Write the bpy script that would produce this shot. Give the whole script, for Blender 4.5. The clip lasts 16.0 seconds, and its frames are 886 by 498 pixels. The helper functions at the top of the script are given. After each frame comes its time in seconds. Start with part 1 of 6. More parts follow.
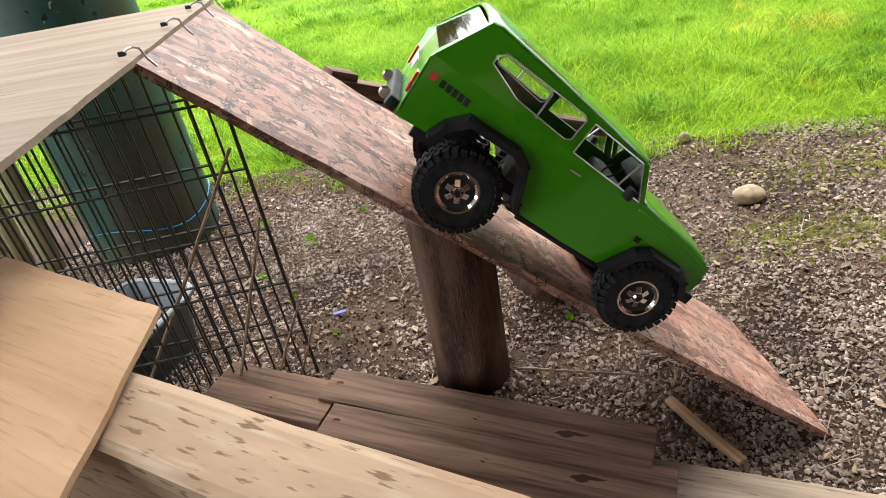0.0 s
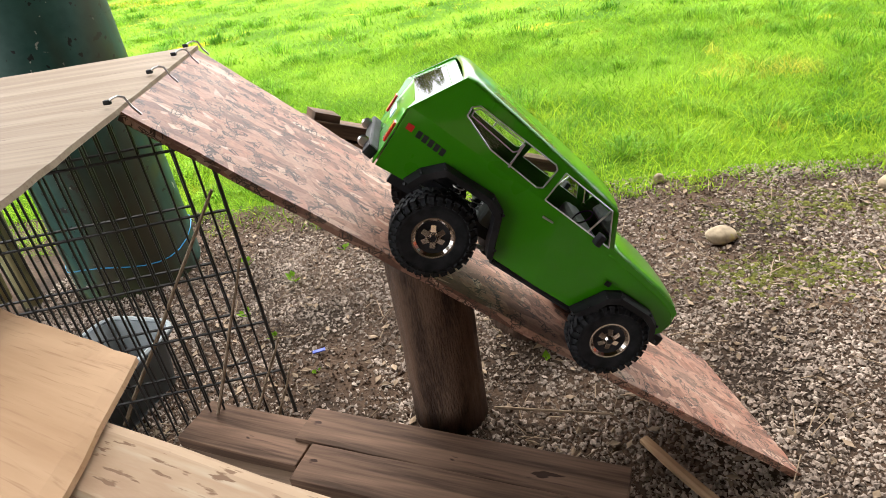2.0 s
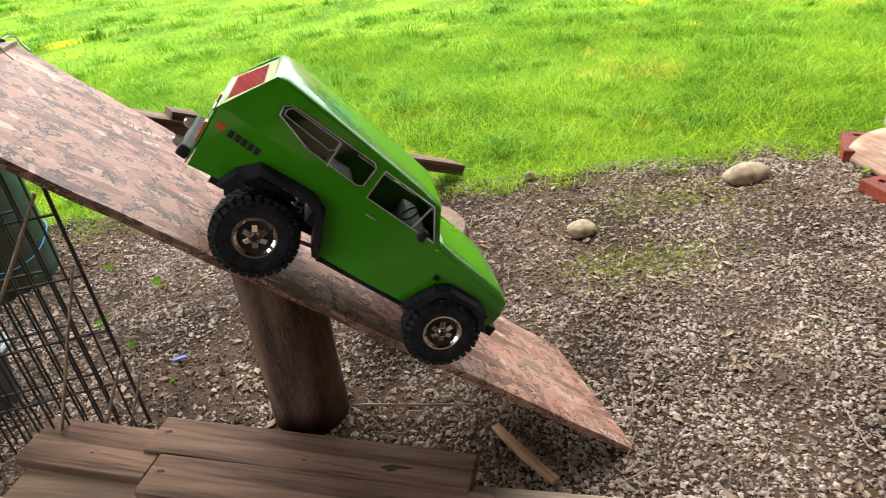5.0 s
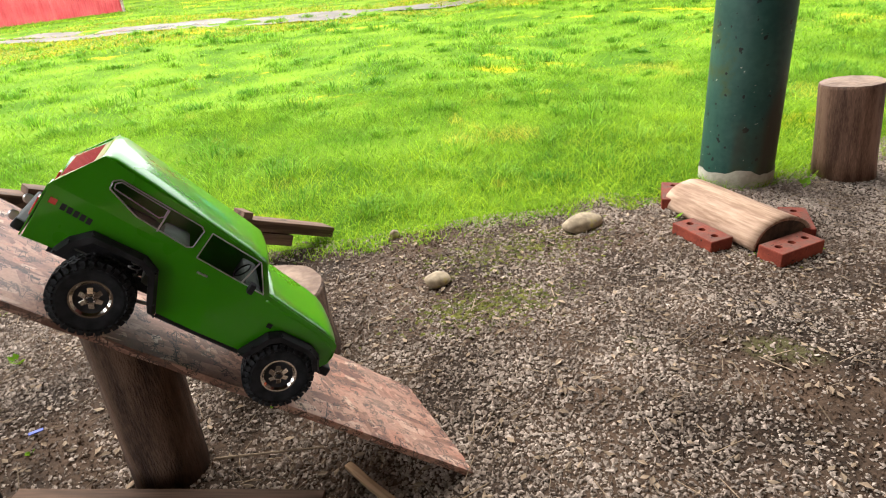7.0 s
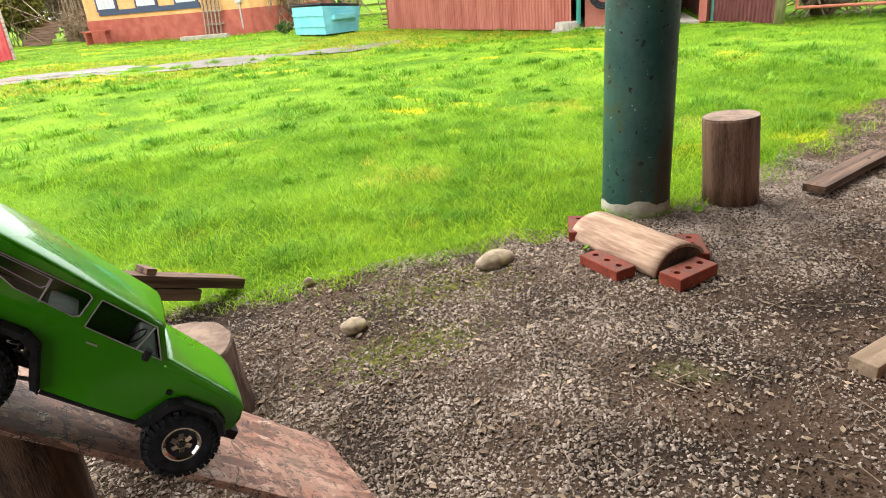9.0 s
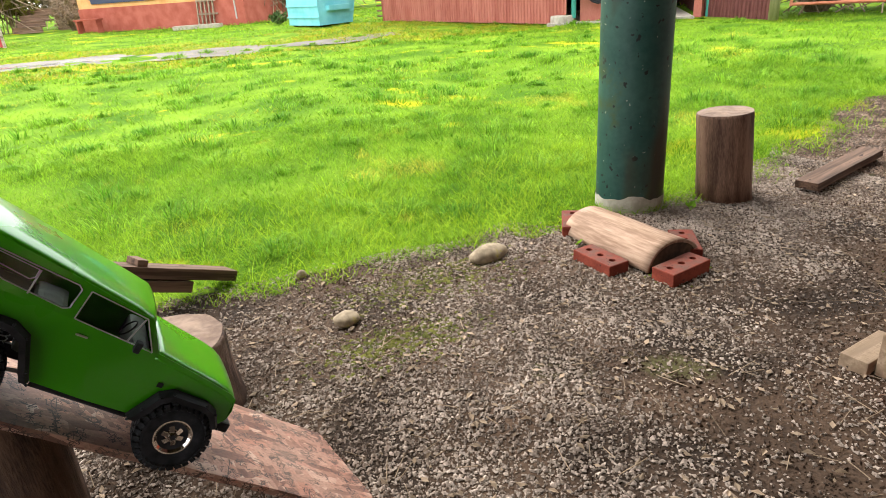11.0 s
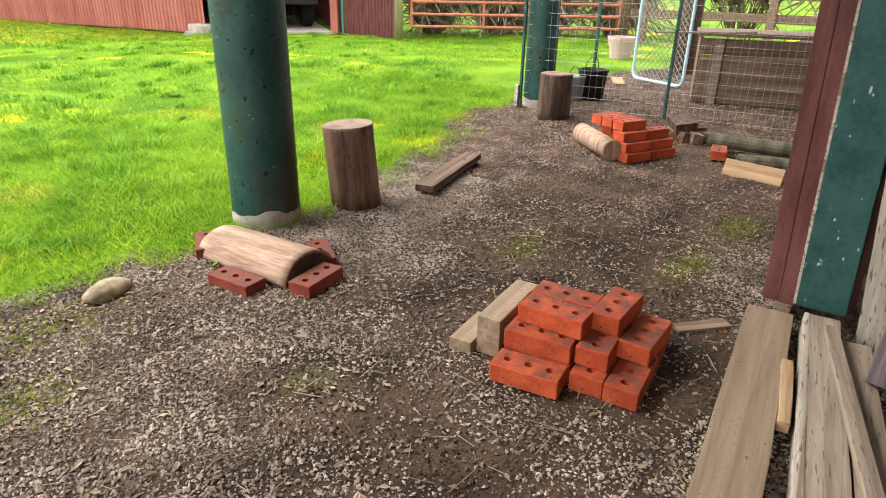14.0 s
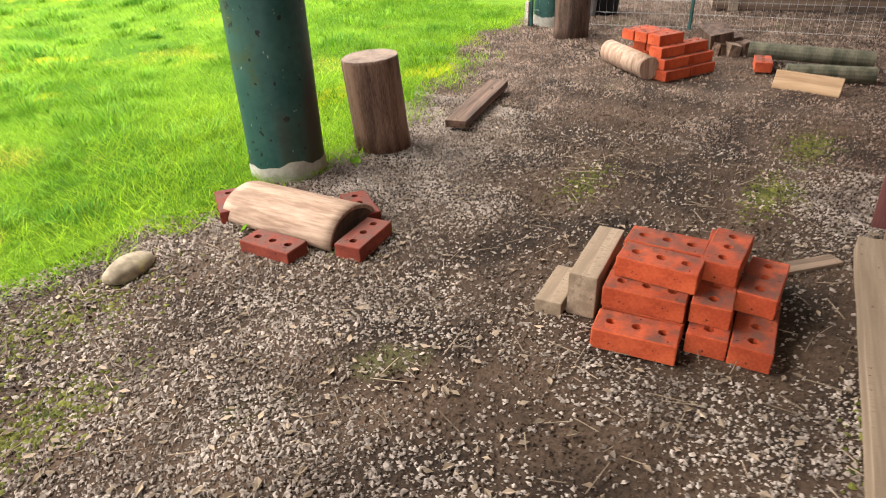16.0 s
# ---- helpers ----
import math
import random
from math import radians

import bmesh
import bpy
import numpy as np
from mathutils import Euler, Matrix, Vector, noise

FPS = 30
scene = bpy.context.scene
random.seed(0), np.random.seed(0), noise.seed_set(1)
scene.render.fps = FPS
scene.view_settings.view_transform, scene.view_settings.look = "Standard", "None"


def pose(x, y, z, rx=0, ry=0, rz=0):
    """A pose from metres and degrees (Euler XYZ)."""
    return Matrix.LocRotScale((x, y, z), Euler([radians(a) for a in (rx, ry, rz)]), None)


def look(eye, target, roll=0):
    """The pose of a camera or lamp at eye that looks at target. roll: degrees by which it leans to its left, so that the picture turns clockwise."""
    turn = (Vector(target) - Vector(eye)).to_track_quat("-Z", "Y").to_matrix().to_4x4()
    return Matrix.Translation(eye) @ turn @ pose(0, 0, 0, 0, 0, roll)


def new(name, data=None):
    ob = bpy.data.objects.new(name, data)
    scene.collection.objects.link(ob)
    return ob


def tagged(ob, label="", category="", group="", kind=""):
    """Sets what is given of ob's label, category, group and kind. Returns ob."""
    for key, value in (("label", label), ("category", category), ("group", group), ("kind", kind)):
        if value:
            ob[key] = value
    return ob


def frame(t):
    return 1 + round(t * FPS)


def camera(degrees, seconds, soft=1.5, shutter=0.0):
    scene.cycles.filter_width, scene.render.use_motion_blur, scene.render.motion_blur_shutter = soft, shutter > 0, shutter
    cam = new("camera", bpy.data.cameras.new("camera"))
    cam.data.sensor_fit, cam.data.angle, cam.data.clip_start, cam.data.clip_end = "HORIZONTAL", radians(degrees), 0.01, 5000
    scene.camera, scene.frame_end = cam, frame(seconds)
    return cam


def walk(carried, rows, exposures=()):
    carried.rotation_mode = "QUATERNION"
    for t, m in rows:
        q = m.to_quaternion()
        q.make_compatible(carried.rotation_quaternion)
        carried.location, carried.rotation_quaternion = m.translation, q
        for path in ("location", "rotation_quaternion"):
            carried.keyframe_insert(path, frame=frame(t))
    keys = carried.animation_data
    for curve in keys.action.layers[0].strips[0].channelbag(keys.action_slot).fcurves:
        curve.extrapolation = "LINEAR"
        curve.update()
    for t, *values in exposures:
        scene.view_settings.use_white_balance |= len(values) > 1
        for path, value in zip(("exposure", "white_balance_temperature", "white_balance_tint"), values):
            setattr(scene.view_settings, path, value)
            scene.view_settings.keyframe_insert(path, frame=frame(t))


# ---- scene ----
# ---- camera and walk ----
cam = camera(70.1, 16.0, soft=0.8, shutter=0.28)
PATH = [
    (0, (0.245, 0.039, 0.942), (-0.052, 1.71, -0.116), -10.4),
    (0.5, (0.245, 0.026, 0.972), (-0.052, 1.705, -0.074), -10.2),
    (1, (0.255, 0.021, 0.987), (-0.002, 1.739, -0.005), -9.6),
    (1.5, (0.261, 0.019, 0.982), (0.034, 1.746, -0.001), -9.1),
    (2, (0.26, 0.029, 0.965), (0.023, 1.757, -0.012), -9.0),
    (2.5, (0.293, 0.055, 0.957), (0.037, 1.775, -0.031), -10.1),
    (3, (0.319, 0.058, 0.956), (0.099, 1.783, -0.032), -11.0),
    (3.2, (0.322, 0.06, 0.96), (0.121, 1.79, -0.024), -11.3),
    (5.3, (0.415, -0.013, 0.953), (0.523, 1.71, -0.058), -4.9),
    (5.5, (0.437, -0.055, 0.973), (0.606, 1.675, -0.016), -4.2),
    (6, (0.472, -0.134, 0.983), (0.716, 1.616, 0.045), -4.1),
    (6.5, (0.484, -0.144, 0.973), (0.744, 1.605, 0.039), -4.2),
    (7, (0.509, -0.147, 0.991), (0.854, 1.625, 0.131), -5.0),
    (7.5, (0.528, -0.16, 0.999), (0.927, 1.617, 0.173), -5.7),
    (8, (0.557, -0.159, 1.008), (1.083, 1.605, 0.227), -5.6),
    (8.5, (0.55, -0.157, 1.01), (1.145, 1.591, 0.242), -5.7),
    (9, (0.542, -0.154, 1.007), (1.139, 1.591, 0.235), -5.1),
    (11.5, (0.542, -0.148, 1.006), (1.171, 1.577, 0.214), -3.9),
    (12, (0.564, -0.141, 1.013), (1.257, 1.57, 0.242), -3.3),
    (12.5, (0.628, -0.124, 1.019), (1.511, 1.515, 0.289), -3.2),
    (13, (0.679, -0.151, 1.026), (1.847, 1.311, 0.319), -0.2),
    (13.5, (0.686, -0.183, 1.007), (2.013, 1.116, 0.263), 0.3),
    (14, (0.692, -0.192, 1.007), (2.115, 0.971, 0.217), 1.2),
    (14.5, (0.695, -0.185, 1.006), (2.136, 0.946, 0.204), 1.0),
    (15, (0.677, -0.181, 1.019), (2.116, 0.966, 0.236), 0.9),
    (15.5, (0.694, -0.096, 0.991), (2.078, 1.079, 0.15), -1.6),
    (16, (0.75, 0.156, 0.952), (2.119, 1.23, -0.033), -2.0),
]
walk(cam, [(t, look(eye, target, roll)) for t, eye, target, roll in PATH],
     exposures=((0, 1.56), (3.2, 1.54), (5.3, 1.48), (9.0, 1.36), (11.5, 1.32), (13.0, 1.35), (15.0, 1.42), (16.0, 1.50)))

# ---- world, sun, exposure ----
world = bpy.data.worlds.new("world")
scene.world = world
world.use_nodes = True
wn, wl = world.node_tree.nodes, world.node_tree.links
sky = wn.new("ShaderNodeTexSky")
sky.sky_type, sky.sun_disc = "NISHITA", False
sky.sun_elevation, sky.sun_rotation = radians(54), radians(-20)
sky.dust_density, sky.ozone_density = 3.0, 1.0
cloud = wn.new("ShaderNodeMixRGB")
cloud.inputs[0].default_value = 0.82
cloud.inputs[2].default_value = (12.4, 12.6, 12.8, 1)
wl.new(sky.outputs[0], cloud.inputs[1])
wl.new(cloud.outputs[0], wn["Background"].inputs[0])
wn["Background"].inputs[1].default_value = 0.15
sun = new("sun", bpy.data.lights.new("sun", "SUN"))
sun.data.energy, sun.data.angle, sun.data.color = 1.9, radians(45), (1.0, 0.96, 0.88)
sun.matrix_world = look((-2.8, 7.9, 11.5), (0, 0, 0))


# ---- materials ----
def mat(name, c1, c2, scale=8.0, rough=0.7, bump=0.3, stretch=(1, 1, 1), c3=None, c3_at=0.62, fine=60.0, metal=0.0,
        coat=0.0, island=0.0, objrand=0.0, detail=8.0, dist=0.004, spec=0.18, coords="Object"):
    """Two-scale noise between two colours, an optional third in patches, fine bump."""
    m = bpy.data.materials.new(name)
    m.use_nodes = True
    n, l = m.node_tree.nodes, m.node_tree.links
    b = n["Principled BSDF"]
    tc = n.new("ShaderNodeTexCoord")
    mp = n.new("ShaderNodeMapping")
    mp.inputs["Scale"].default_value = stretch
    l.new(tc.outputs[coords], mp.inputs["Vector"])
    big = n.new("ShaderNodeTexNoise")
    big.inputs["Scale"].default_value, big.inputs["Detail"].default_value = scale, detail
    small = n.new("ShaderNodeTexNoise")
    small.inputs["Scale"].default_value, small.inputs["Detail"].default_value = fine, 4
    l.new(mp.outputs[0], big.inputs["Vector"])
    l.new(mp.outputs[0], small.inputs["Vector"])
    add = n.new("ShaderNodeMath")
    add.operation = "MULTIPLY_ADD"
    add.inputs[1].default_value = 0.45
    l.new(small.outputs[0], add.inputs[0])
    l.new(big.outputs[0], add.inputs[2])
    ramp = n.new("ShaderNodeMapRange")
    ramp.inputs[1].default_value, ramp.inputs[2].default_value = 0.58, 0.87
    l.new(add.outputs[0], ramp.inputs[0])
    mix = n.new("ShaderNodeMixRGB")
    mix.inputs[1].default_value, mix.inputs[2].default_value = (*c1, 1), (*c2, 1)
    l.new(ramp.outputs[0], mix.inputs[0])
    out = mix.outputs[0]
    if c3:
        pn = n.new("ShaderNodeTexNoise")
        pn.inputs["Scale"].default_value, pn.inputs["Detail"].default_value = scale * 0.45, 9
        pn.inputs["Roughness"].default_value = 0.65
        l.new(mp.outputs[0], pn.inputs["Vector"])
        pr = n.new("ShaderNodeMapRange")
        pr.inputs[1].default_value, pr.inputs[2].default_value = c3_at, c3_at + 0.06
        l.new(pn.outputs[0], pr.inputs[0])
        m3 = n.new("ShaderNodeMixRGB")
        m3.inputs[2].default_value = (*c3, 1)
        l.new(pr.outputs[0], m3.inputs[0])
        l.new(out, m3.inputs[1])
        out = m3.outputs[0]
    if island or objrand:
        src = n.new("ShaderNodeNewGeometry").outputs["Random Per Island"] if island else n.new("ShaderNodeObjectInfo").outputs["Random"]
        amt = island or objrand
        mr = n.new("ShaderNodeMapRange")
        mr.inputs[3].default_value, mr.inputs[4].default_value = 1 - amt, 1 + amt
        l.new(src, mr.inputs[0])
        hs = n.new("ShaderNodeHueSaturation")
        l.new(mr.outputs[0], hs.inputs["Value"])
        l.new(out, hs.inputs["Color"])
        out = hs.outputs[0]
    l.new(out, b.inputs["Base Color"])
    b.inputs["Metallic"].default_value = metal
    b.inputs["Specular IOR Level"].default_value = spec
    if coat:
        b.inputs["Coat Weight"].default_value, b.inputs["Coat Roughness"].default_value = coat, 0.05
    rr = n.new("ShaderNodeMapRange")
    rr.inputs[3].default_value, rr.inputs[4].default_value = max(0.02, rough - 0.1), min(1, rough + 0.1)
    l.new(small.outputs[0], rr.inputs[0])
    l.new(rr.outputs[0], b.inputs["Roughness"])
    if bump:
        bp = n.new("ShaderNodeBump")
        bp.inputs["Strength"].default_value, bp.inputs["Distance"].default_value = bump, dist
        l.new(add.outputs[0], bp.inputs["Height"])
        l.new(bp.outputs[0], b.inputs["Normal"])
    return m


def plain(name, c, rough=0.5, metal=0.0, coat=0.0, trans=0.0, alpha=1.0):
    m = bpy.data.materials.new(name)
    m.use_nodes = True
    b = m.node_tree.nodes["Principled BSDF"]
    b.inputs["Base Color"].default_value = (*c, 1)
    b.inputs["Roughness"].default_value, b.inputs["Metallic"].default_value = rough, metal
    b.inputs["Coat Weight"].default_value = coat
    b.inputs["Transmission Weight"].default_value = trans
    b.inputs["Alpha"].default_value = alpha
    return m


def window_glass(name="clear window", ior=1.5, tint=(0.82, 0.86, 0.83, 1)):
    m = bpy.data.materials.new(name)
    m.use_nodes = True
    n, l = m.node_tree.nodes, m.node_tree.links
    fr, gl, tr, mx = n.new("ShaderNodeFresnel"), n.new("ShaderNodeBsdfGlossy"), n.new("ShaderNodeBsdfTransparent"), n.new("ShaderNodeMixShader")
    fr.inputs[0].default_value = ior
    gl.inputs["Roughness"].default_value = 0.04
    tr.inputs[0].default_value = tint
    l.new(fr.outputs[0], mx.inputs[0])
    l.new(tr.outputs[0], mx.inputs[1])
    l.new(gl.outputs[0], mx.inputs[2])
    l.new(mx.outputs[0], n["Material Output"].inputs[0])
    return m


def dusty_top(m, c):
    """Dust and dirt lying on upward faces, in patches."""
    n, l = m.node_tree.nodes, m.node_tree.links
    b = n["Principled BSDF"]
    src = b.inputs["Base Color"].links[0].from_socket
    ge, sp, nz = n.new("ShaderNodeNewGeometry"), n.new("ShaderNodeSeparateXYZ"), n.new("ShaderNodeTexNoise")
    nz.inputs["Scale"].default_value, nz.inputs["Detail"].default_value = 22, 8
    l.new(ge.outputs["Position"], nz.inputs["Vector"])
    l.new(ge.outputs["Normal"], sp.inputs[0])
    up, pa, mu = n.new("ShaderNodeMapRange"), n.new("ShaderNodeMapRange"), n.new("ShaderNodeMath")
    up.inputs[1].default_value, up.inputs[2].default_value = 0.7, 0.95
    pa.inputs[1].default_value, pa.inputs[2].default_value, pa.inputs[3].default_value, pa.inputs[4].default_value = 0.38, 0.62, 0.15, 0.9
    mu.operation = "MULTIPLY"
    l.new(sp.outputs["Z"], up.inputs[0])
    l.new(nz.outputs[0], pa.inputs[0])
    l.new(up.outputs[0], mu.inputs[0])
    l.new(pa.outputs[0], mu.inputs[1])
    mx = n.new("ShaderNodeMixRGB")
    mx.inputs[2].default_value = (*c, 1)
    l.new(mu.outputs[0], mx.inputs[0])
    l.new(src, mx.inputs[1])
    l.new(mx.outputs[0], b.inputs["Base Color"])


def specks(m, c, scale, at, stretch=(1, 1, 1), soft=0.02):
    """Chips and spots of another colour."""
    n, l = m.node_tree.nodes, m.node_tree.links
    b = n["Principled BSDF"]
    src = b.inputs["Base Color"].links[0].from_socket
    tc, mp, nz, mr, mx = n.new("ShaderNodeTexCoord"), n.new("ShaderNodeMapping"), n.new("ShaderNodeTexNoise"), n.new("ShaderNodeMapRange"), n.new("ShaderNodeMixRGB")
    mp.inputs["Scale"].default_value = stretch
    nz.inputs["Scale"].default_value, nz.inputs["Detail"].default_value = scale, 3
    l.new(tc.outputs["Object"], mp.inputs[0])
    l.new(mp.outputs[0], nz.inputs["Vector"])
    mr.inputs[1].default_value, mr.inputs[2].default_value = at, at + soft
    l.new(nz.outputs[0], mr.inputs[0])
    mx.inputs[2].default_value = (*c, 1)
    l.new(mr.outputs[0], mx.inputs[0])
    l.new(src, mx.inputs[1])
    l.new(mx.outputs[0], b.inputs["Base Color"])


def osb_material():
    """Pressed strands: layered stretched cells turned three ways."""
    m = bpy.data.materials.new("osb")
    m.use_nodes = True
    n, l = m.node_tree.nodes, m.node_tree.links
    b = n["Principled BSDF"]
    tc = n.new("ShaderNodeTexCoord")
    prev, height = None, None

    def turned(turn, shift, sx, sy):
        a, b_ = n.new("ShaderNodeMapping"), n.new("ShaderNodeMapping")
        a.inputs["Rotation"].default_value = (0, 0, radians(turn))
        a.inputs["Location"].default_value = (shift, shift * 0.6, 0)
        b_.inputs["Scale"].default_value = (sx, sy, 90)
        l.new(tc.outputs["Object"], a.inputs["Vector"])
        l.new(a.outputs[0], b_.inputs["Vector"])
        return b_

    for k, (turn, sx, sy) in enumerate(((20, 24, 80), (-38, 20, 72), (72, 22, 80), (-8, 16, 62))):
        mp = turned(turn, k * 3.1, sx, sy)
        v = n.new("ShaderNodeTexVoronoi")
        v.inputs["Scale"].default_value = 1.0
        v.inputs["Randomness"].default_value = 1.0
        l.new(mp.outputs[0], v.inputs["Vector"])
        sep = n.new("ShaderNodeSeparateColor")
        l.new(v.outputs["Color"], sep.inputs[0])
        cr = n.new("ShaderNodeValToRGB")
        e = cr.color_ramp.elements
        e[0].color, e[1].color = (0.12, 0.050, 0.032, 1), (0.46, 0.315, 0.235, 1)
        for pos, c in ((0.3, (0.225, 0.105, 0.070, 1)), (0.62, (0.33, 0.180, 0.125, 1)), (0.80, (0.30, 0.125, 0.080, 1))):
            e.new(pos).color = c
        l.new(sep.outputs[0], cr.inputs[0])
        if prev is None:
            prev, height = cr.outputs[0], sep.outputs[1]
        else:
            gt = n.new("ShaderNodeMath")
            gt.operation = "GREATER_THAN"
            gt.inputs[1].default_value = 0.58
            l.new(sep.outputs[2], gt.inputs[0])
            mx = n.new("ShaderNodeMixRGB")
            l.new(gt.outputs[0], mx.inputs[0])
            l.new(prev, mx.inputs[1])
            l.new(cr.outputs[0], mx.inputs[2])
            mh = n.new("ShaderNodeMixRGB")
            l.new(gt.outputs[0], mh.inputs[0])
            l.new(height, mh.inputs[1])
            l.new(sep.outputs[1], mh.inputs[2])
            prev, height = mx.outputs[0], mh.outputs[0]
    # dark cracks between strands
    for turn, sx, sy, wd in ((15, 20, 95, 0.035), (-40, 24, 100, 0.03), (80, 18, 85, 0.03)):
        mp = turned(turn, turn * 0.37, sx, sy)
        v = n.new("ShaderNodeTexVoronoi")
        v.feature = "DISTANCE_TO_EDGE"
        v.inputs["Scale"].default_value = 1.0
        l.new(mp.outputs[0], v.inputs["Vector"])
        lt = n.new("ShaderNodeMath")
        lt.operation = "LESS_THAN"
        lt.inputs[1].default_value = wd
        l.new(v.outputs["Distance"], lt.inputs[0])
        gate_ = n.new("ShaderNodeTexNoise")
        gate_.inputs["Scale"].default_value = 30
        l.new(tc.outputs["Object"], gate_.inputs["Vector"])
        gg = n.new("ShaderNodeMath")
        gg.operation = "GREATER_THAN"
        gg.inputs[1].default_value = 0.52
        l.new(gate_.outputs[0], gg.inputs[0])
        mm = n.new("ShaderNodeMath")
        mm.operation = "MULTIPLY"
        l.new(lt.outputs[0], mm.inputs[0])
        l.new(gg.outputs[0], mm.inputs[1])
        mk = n.new("ShaderNodeMixRGB")
        mk.inputs[2].default_value = (0.045, 0.022, 0.015, 1)
        l.new(mm.outputs[0], mk.inputs[0])
        l.new(prev, mk.inputs[1])
        prev = mk.outputs[0]
    # dirt and scuffs
    nz = n.new("ShaderNodeTexNoise")
    nz.inputs["Scale"].default_value, nz.inputs["Detail"].default_value = 5.0, 10
    l.new(tc.outputs["Object"], nz.inputs["Vector"])
    mr = n.new("ShaderNodeMapRange")
    mr.inputs[1].default_value, mr.inputs[2].default_value, mr.inputs[4].default_value = 0.48, 0.72, 0.35
    l.new(nz.outputs[0], mr.inputs[0])
    mx = n.new("ShaderNodeMixRGB")
    mx.inputs[2].default_value = (0.36, 0.26, 0.20, 1)
    l.new(mr.outputs[0], mx.inputs[0])
    l.new(prev, mx.inputs[1])
    grain = n.new("ShaderNodeTexNoise")
    grain.inputs["Scale"].default_value, grain.inputs["Detail"].default_value = 160, 6
    l.new(tc.outputs["Object"], grain.inputs["Vector"])
    gm = n.new("ShaderNodeMixRGB")
    gm.blend_type, gm.inputs[0].default_value = "OVERLAY", 0.5
    l.new(mx.outputs[0], gm.inputs[1])
    l.new(grain.outputs[0], gm.inputs[2])
    l.new(gm.outputs[0], b.inputs["Base Color"])
    b.inputs["Roughness"].default_value = 0.6
    bp = n.new("ShaderNodeBump")
    bp.inputs["Strength"].default_value, bp.inputs["Distance"].default_value = 0.8, 0.003
    hm = n.new("ShaderNodeMixRGB")
    hm.inputs[0].default_value = 0.35
    l.new(height, hm.inputs[1])
    l.new(grain.outputs[0], hm.inputs[2])
    l.new(hm.outputs[0], bp.inputs["Height"])
    l.new(bp.outputs[0], b.inputs["Normal"])
    return m


def wood(name, c1, c2, rough=0.75, c3=None, c3_at=0.6, bump=0.5, objrand=0.1, across=30, along=1.4):
    """Grain runs along local x."""
    return mat(name, c1, c2, scale=1.0, rough=rough, bump=bump, stretch=(along, across, across), c3=c3, c3_at=c3_at, fine=5.0,
               objrand=objrand, dist=0.002)


def let_through(m, amount):
    """Thin leaves pass some light."""
    n, l = m.node_tree.nodes, m.node_tree.links
    b = n["Principled BSDF"]
    tr = n.new("ShaderNodeBsdfTranslucent")
    mx = n.new("ShaderNodeMixShader")
    mx.inputs[0].default_value = amount
    l.new(b.inputs["Base Color"].links[0].from_socket, tr.inputs[0])
    l.new(b.outputs[0], mx.inputs[1])
    l.new(tr.outputs[0], mx.inputs[2])
    l.new(mx.outputs[0], n["Material Output"].inputs[0])


M_OSB = osb_material()
M_PLY = wood("plywood", (0.265, 0.198, 0.142), (0.350, 0.275, 0.205), across=34)
M_PLY_WARM = wood("warm plywood", (0.39, 0.235, 0.130), (0.50, 0.325, 0.195), across=16)
M_BROWN = wood("dark brown board", (0.052, 0.029, 0.018), (0.170, 0.102, 0.067), c3=(0.05, 0.025, 0.018), c3_at=0.62)
M_PEEL = wood("peeling pale paint", (0.34, 0.22, 0.14), (0.46, 0.33, 0.22), c3=(0.54, 0.44, 0.33), c3_at=0.57, bump=1.0, across=12, along=3.0)
specks(M_PEEL, (0.44, 0.345, 0.245), 1.0, 0.56, (12, 110, 110), 0.14)
specks(M_PEEL, (0.355, 0.235, 0.150), 1.0, 0.55, (6, 190, 190), 0.16)
specks(M_PEEL, (0.19, 0.115, 0.070), 1.0, 0.60, (44, 260, 260), 0.06)
specks(M_BROWN, (0.035, 0.018, 0.012), 1.0, 0.66, (8, 26, 26))
specks(M_PLY, (0.21, 0.15, 0.105), 1.0, 0.60, (7, 200, 200), 0.15)
specks(M_PLY, (0.07, 0.045, 0.03), 1.0, 0.70, (4, 90, 90), 0.03)
specks(M_PLY_WARM, (0.34, 0.205, 0.118), 1.0, 0.56, (16, 360, 360), 0.15)
M_GREY_WOOD = wood("weathered grey wood", (0.19, 0.140, 0.100), (0.34, 0.265, 0.195))
specks(M_GREY_WOOD, (0.10, 0.070, 0.048), 1.0, 0.60, (14, 160, 160), 0.08)
M_TAN_WOOD = wood("tan lumber", (0.26, 0.155, 0.082), (0.43, 0.285, 0.165))
M_FENCE_WOOD = wood("fence plank", (0.115, 0.076, 0.052), (0.255, 0.170, 0.115))
M_SAWN = wood("rough sawn plank", (0.205, 0.140, 0.090), (0.315, 0.230, 0.155), bump=0.5)
specks(M_SAWN, (0.215, 0.150, 0.098), 1.0, 0.50, (300, 60, 60), 0.15)
specks(M_SAWN, (0.05, 0.032, 0.022), 1.0, 0.70, (60, 60, 60), 0.03)
M_DARK_POST = wood("faded purple stain", (0.070, 0.048, 0.050), (0.165, 0.125, 0.130))
M_WHITE_WOOD = wood("worn white paint", (0.30, 0.25, 0.195), (0.46, 0.40, 0.33), c3=(0.20, 0.145, 0.10), c3_at=0.55, bump=0.7)
specks(M_WHITE_WOOD, (0.13, 0.095, 0.066), 1.0, 0.58, (20, 120, 120), 0.06)
M_BARK = mat("bark", (0.035, 0.020, 0.014), (0.125, 0.076, 0.052), scale=5, stretch=(5, 5, 0.9), bump=0.9, c3=(0.17, 0.11, 0.08), c3_at=0.60, dist=0.008)
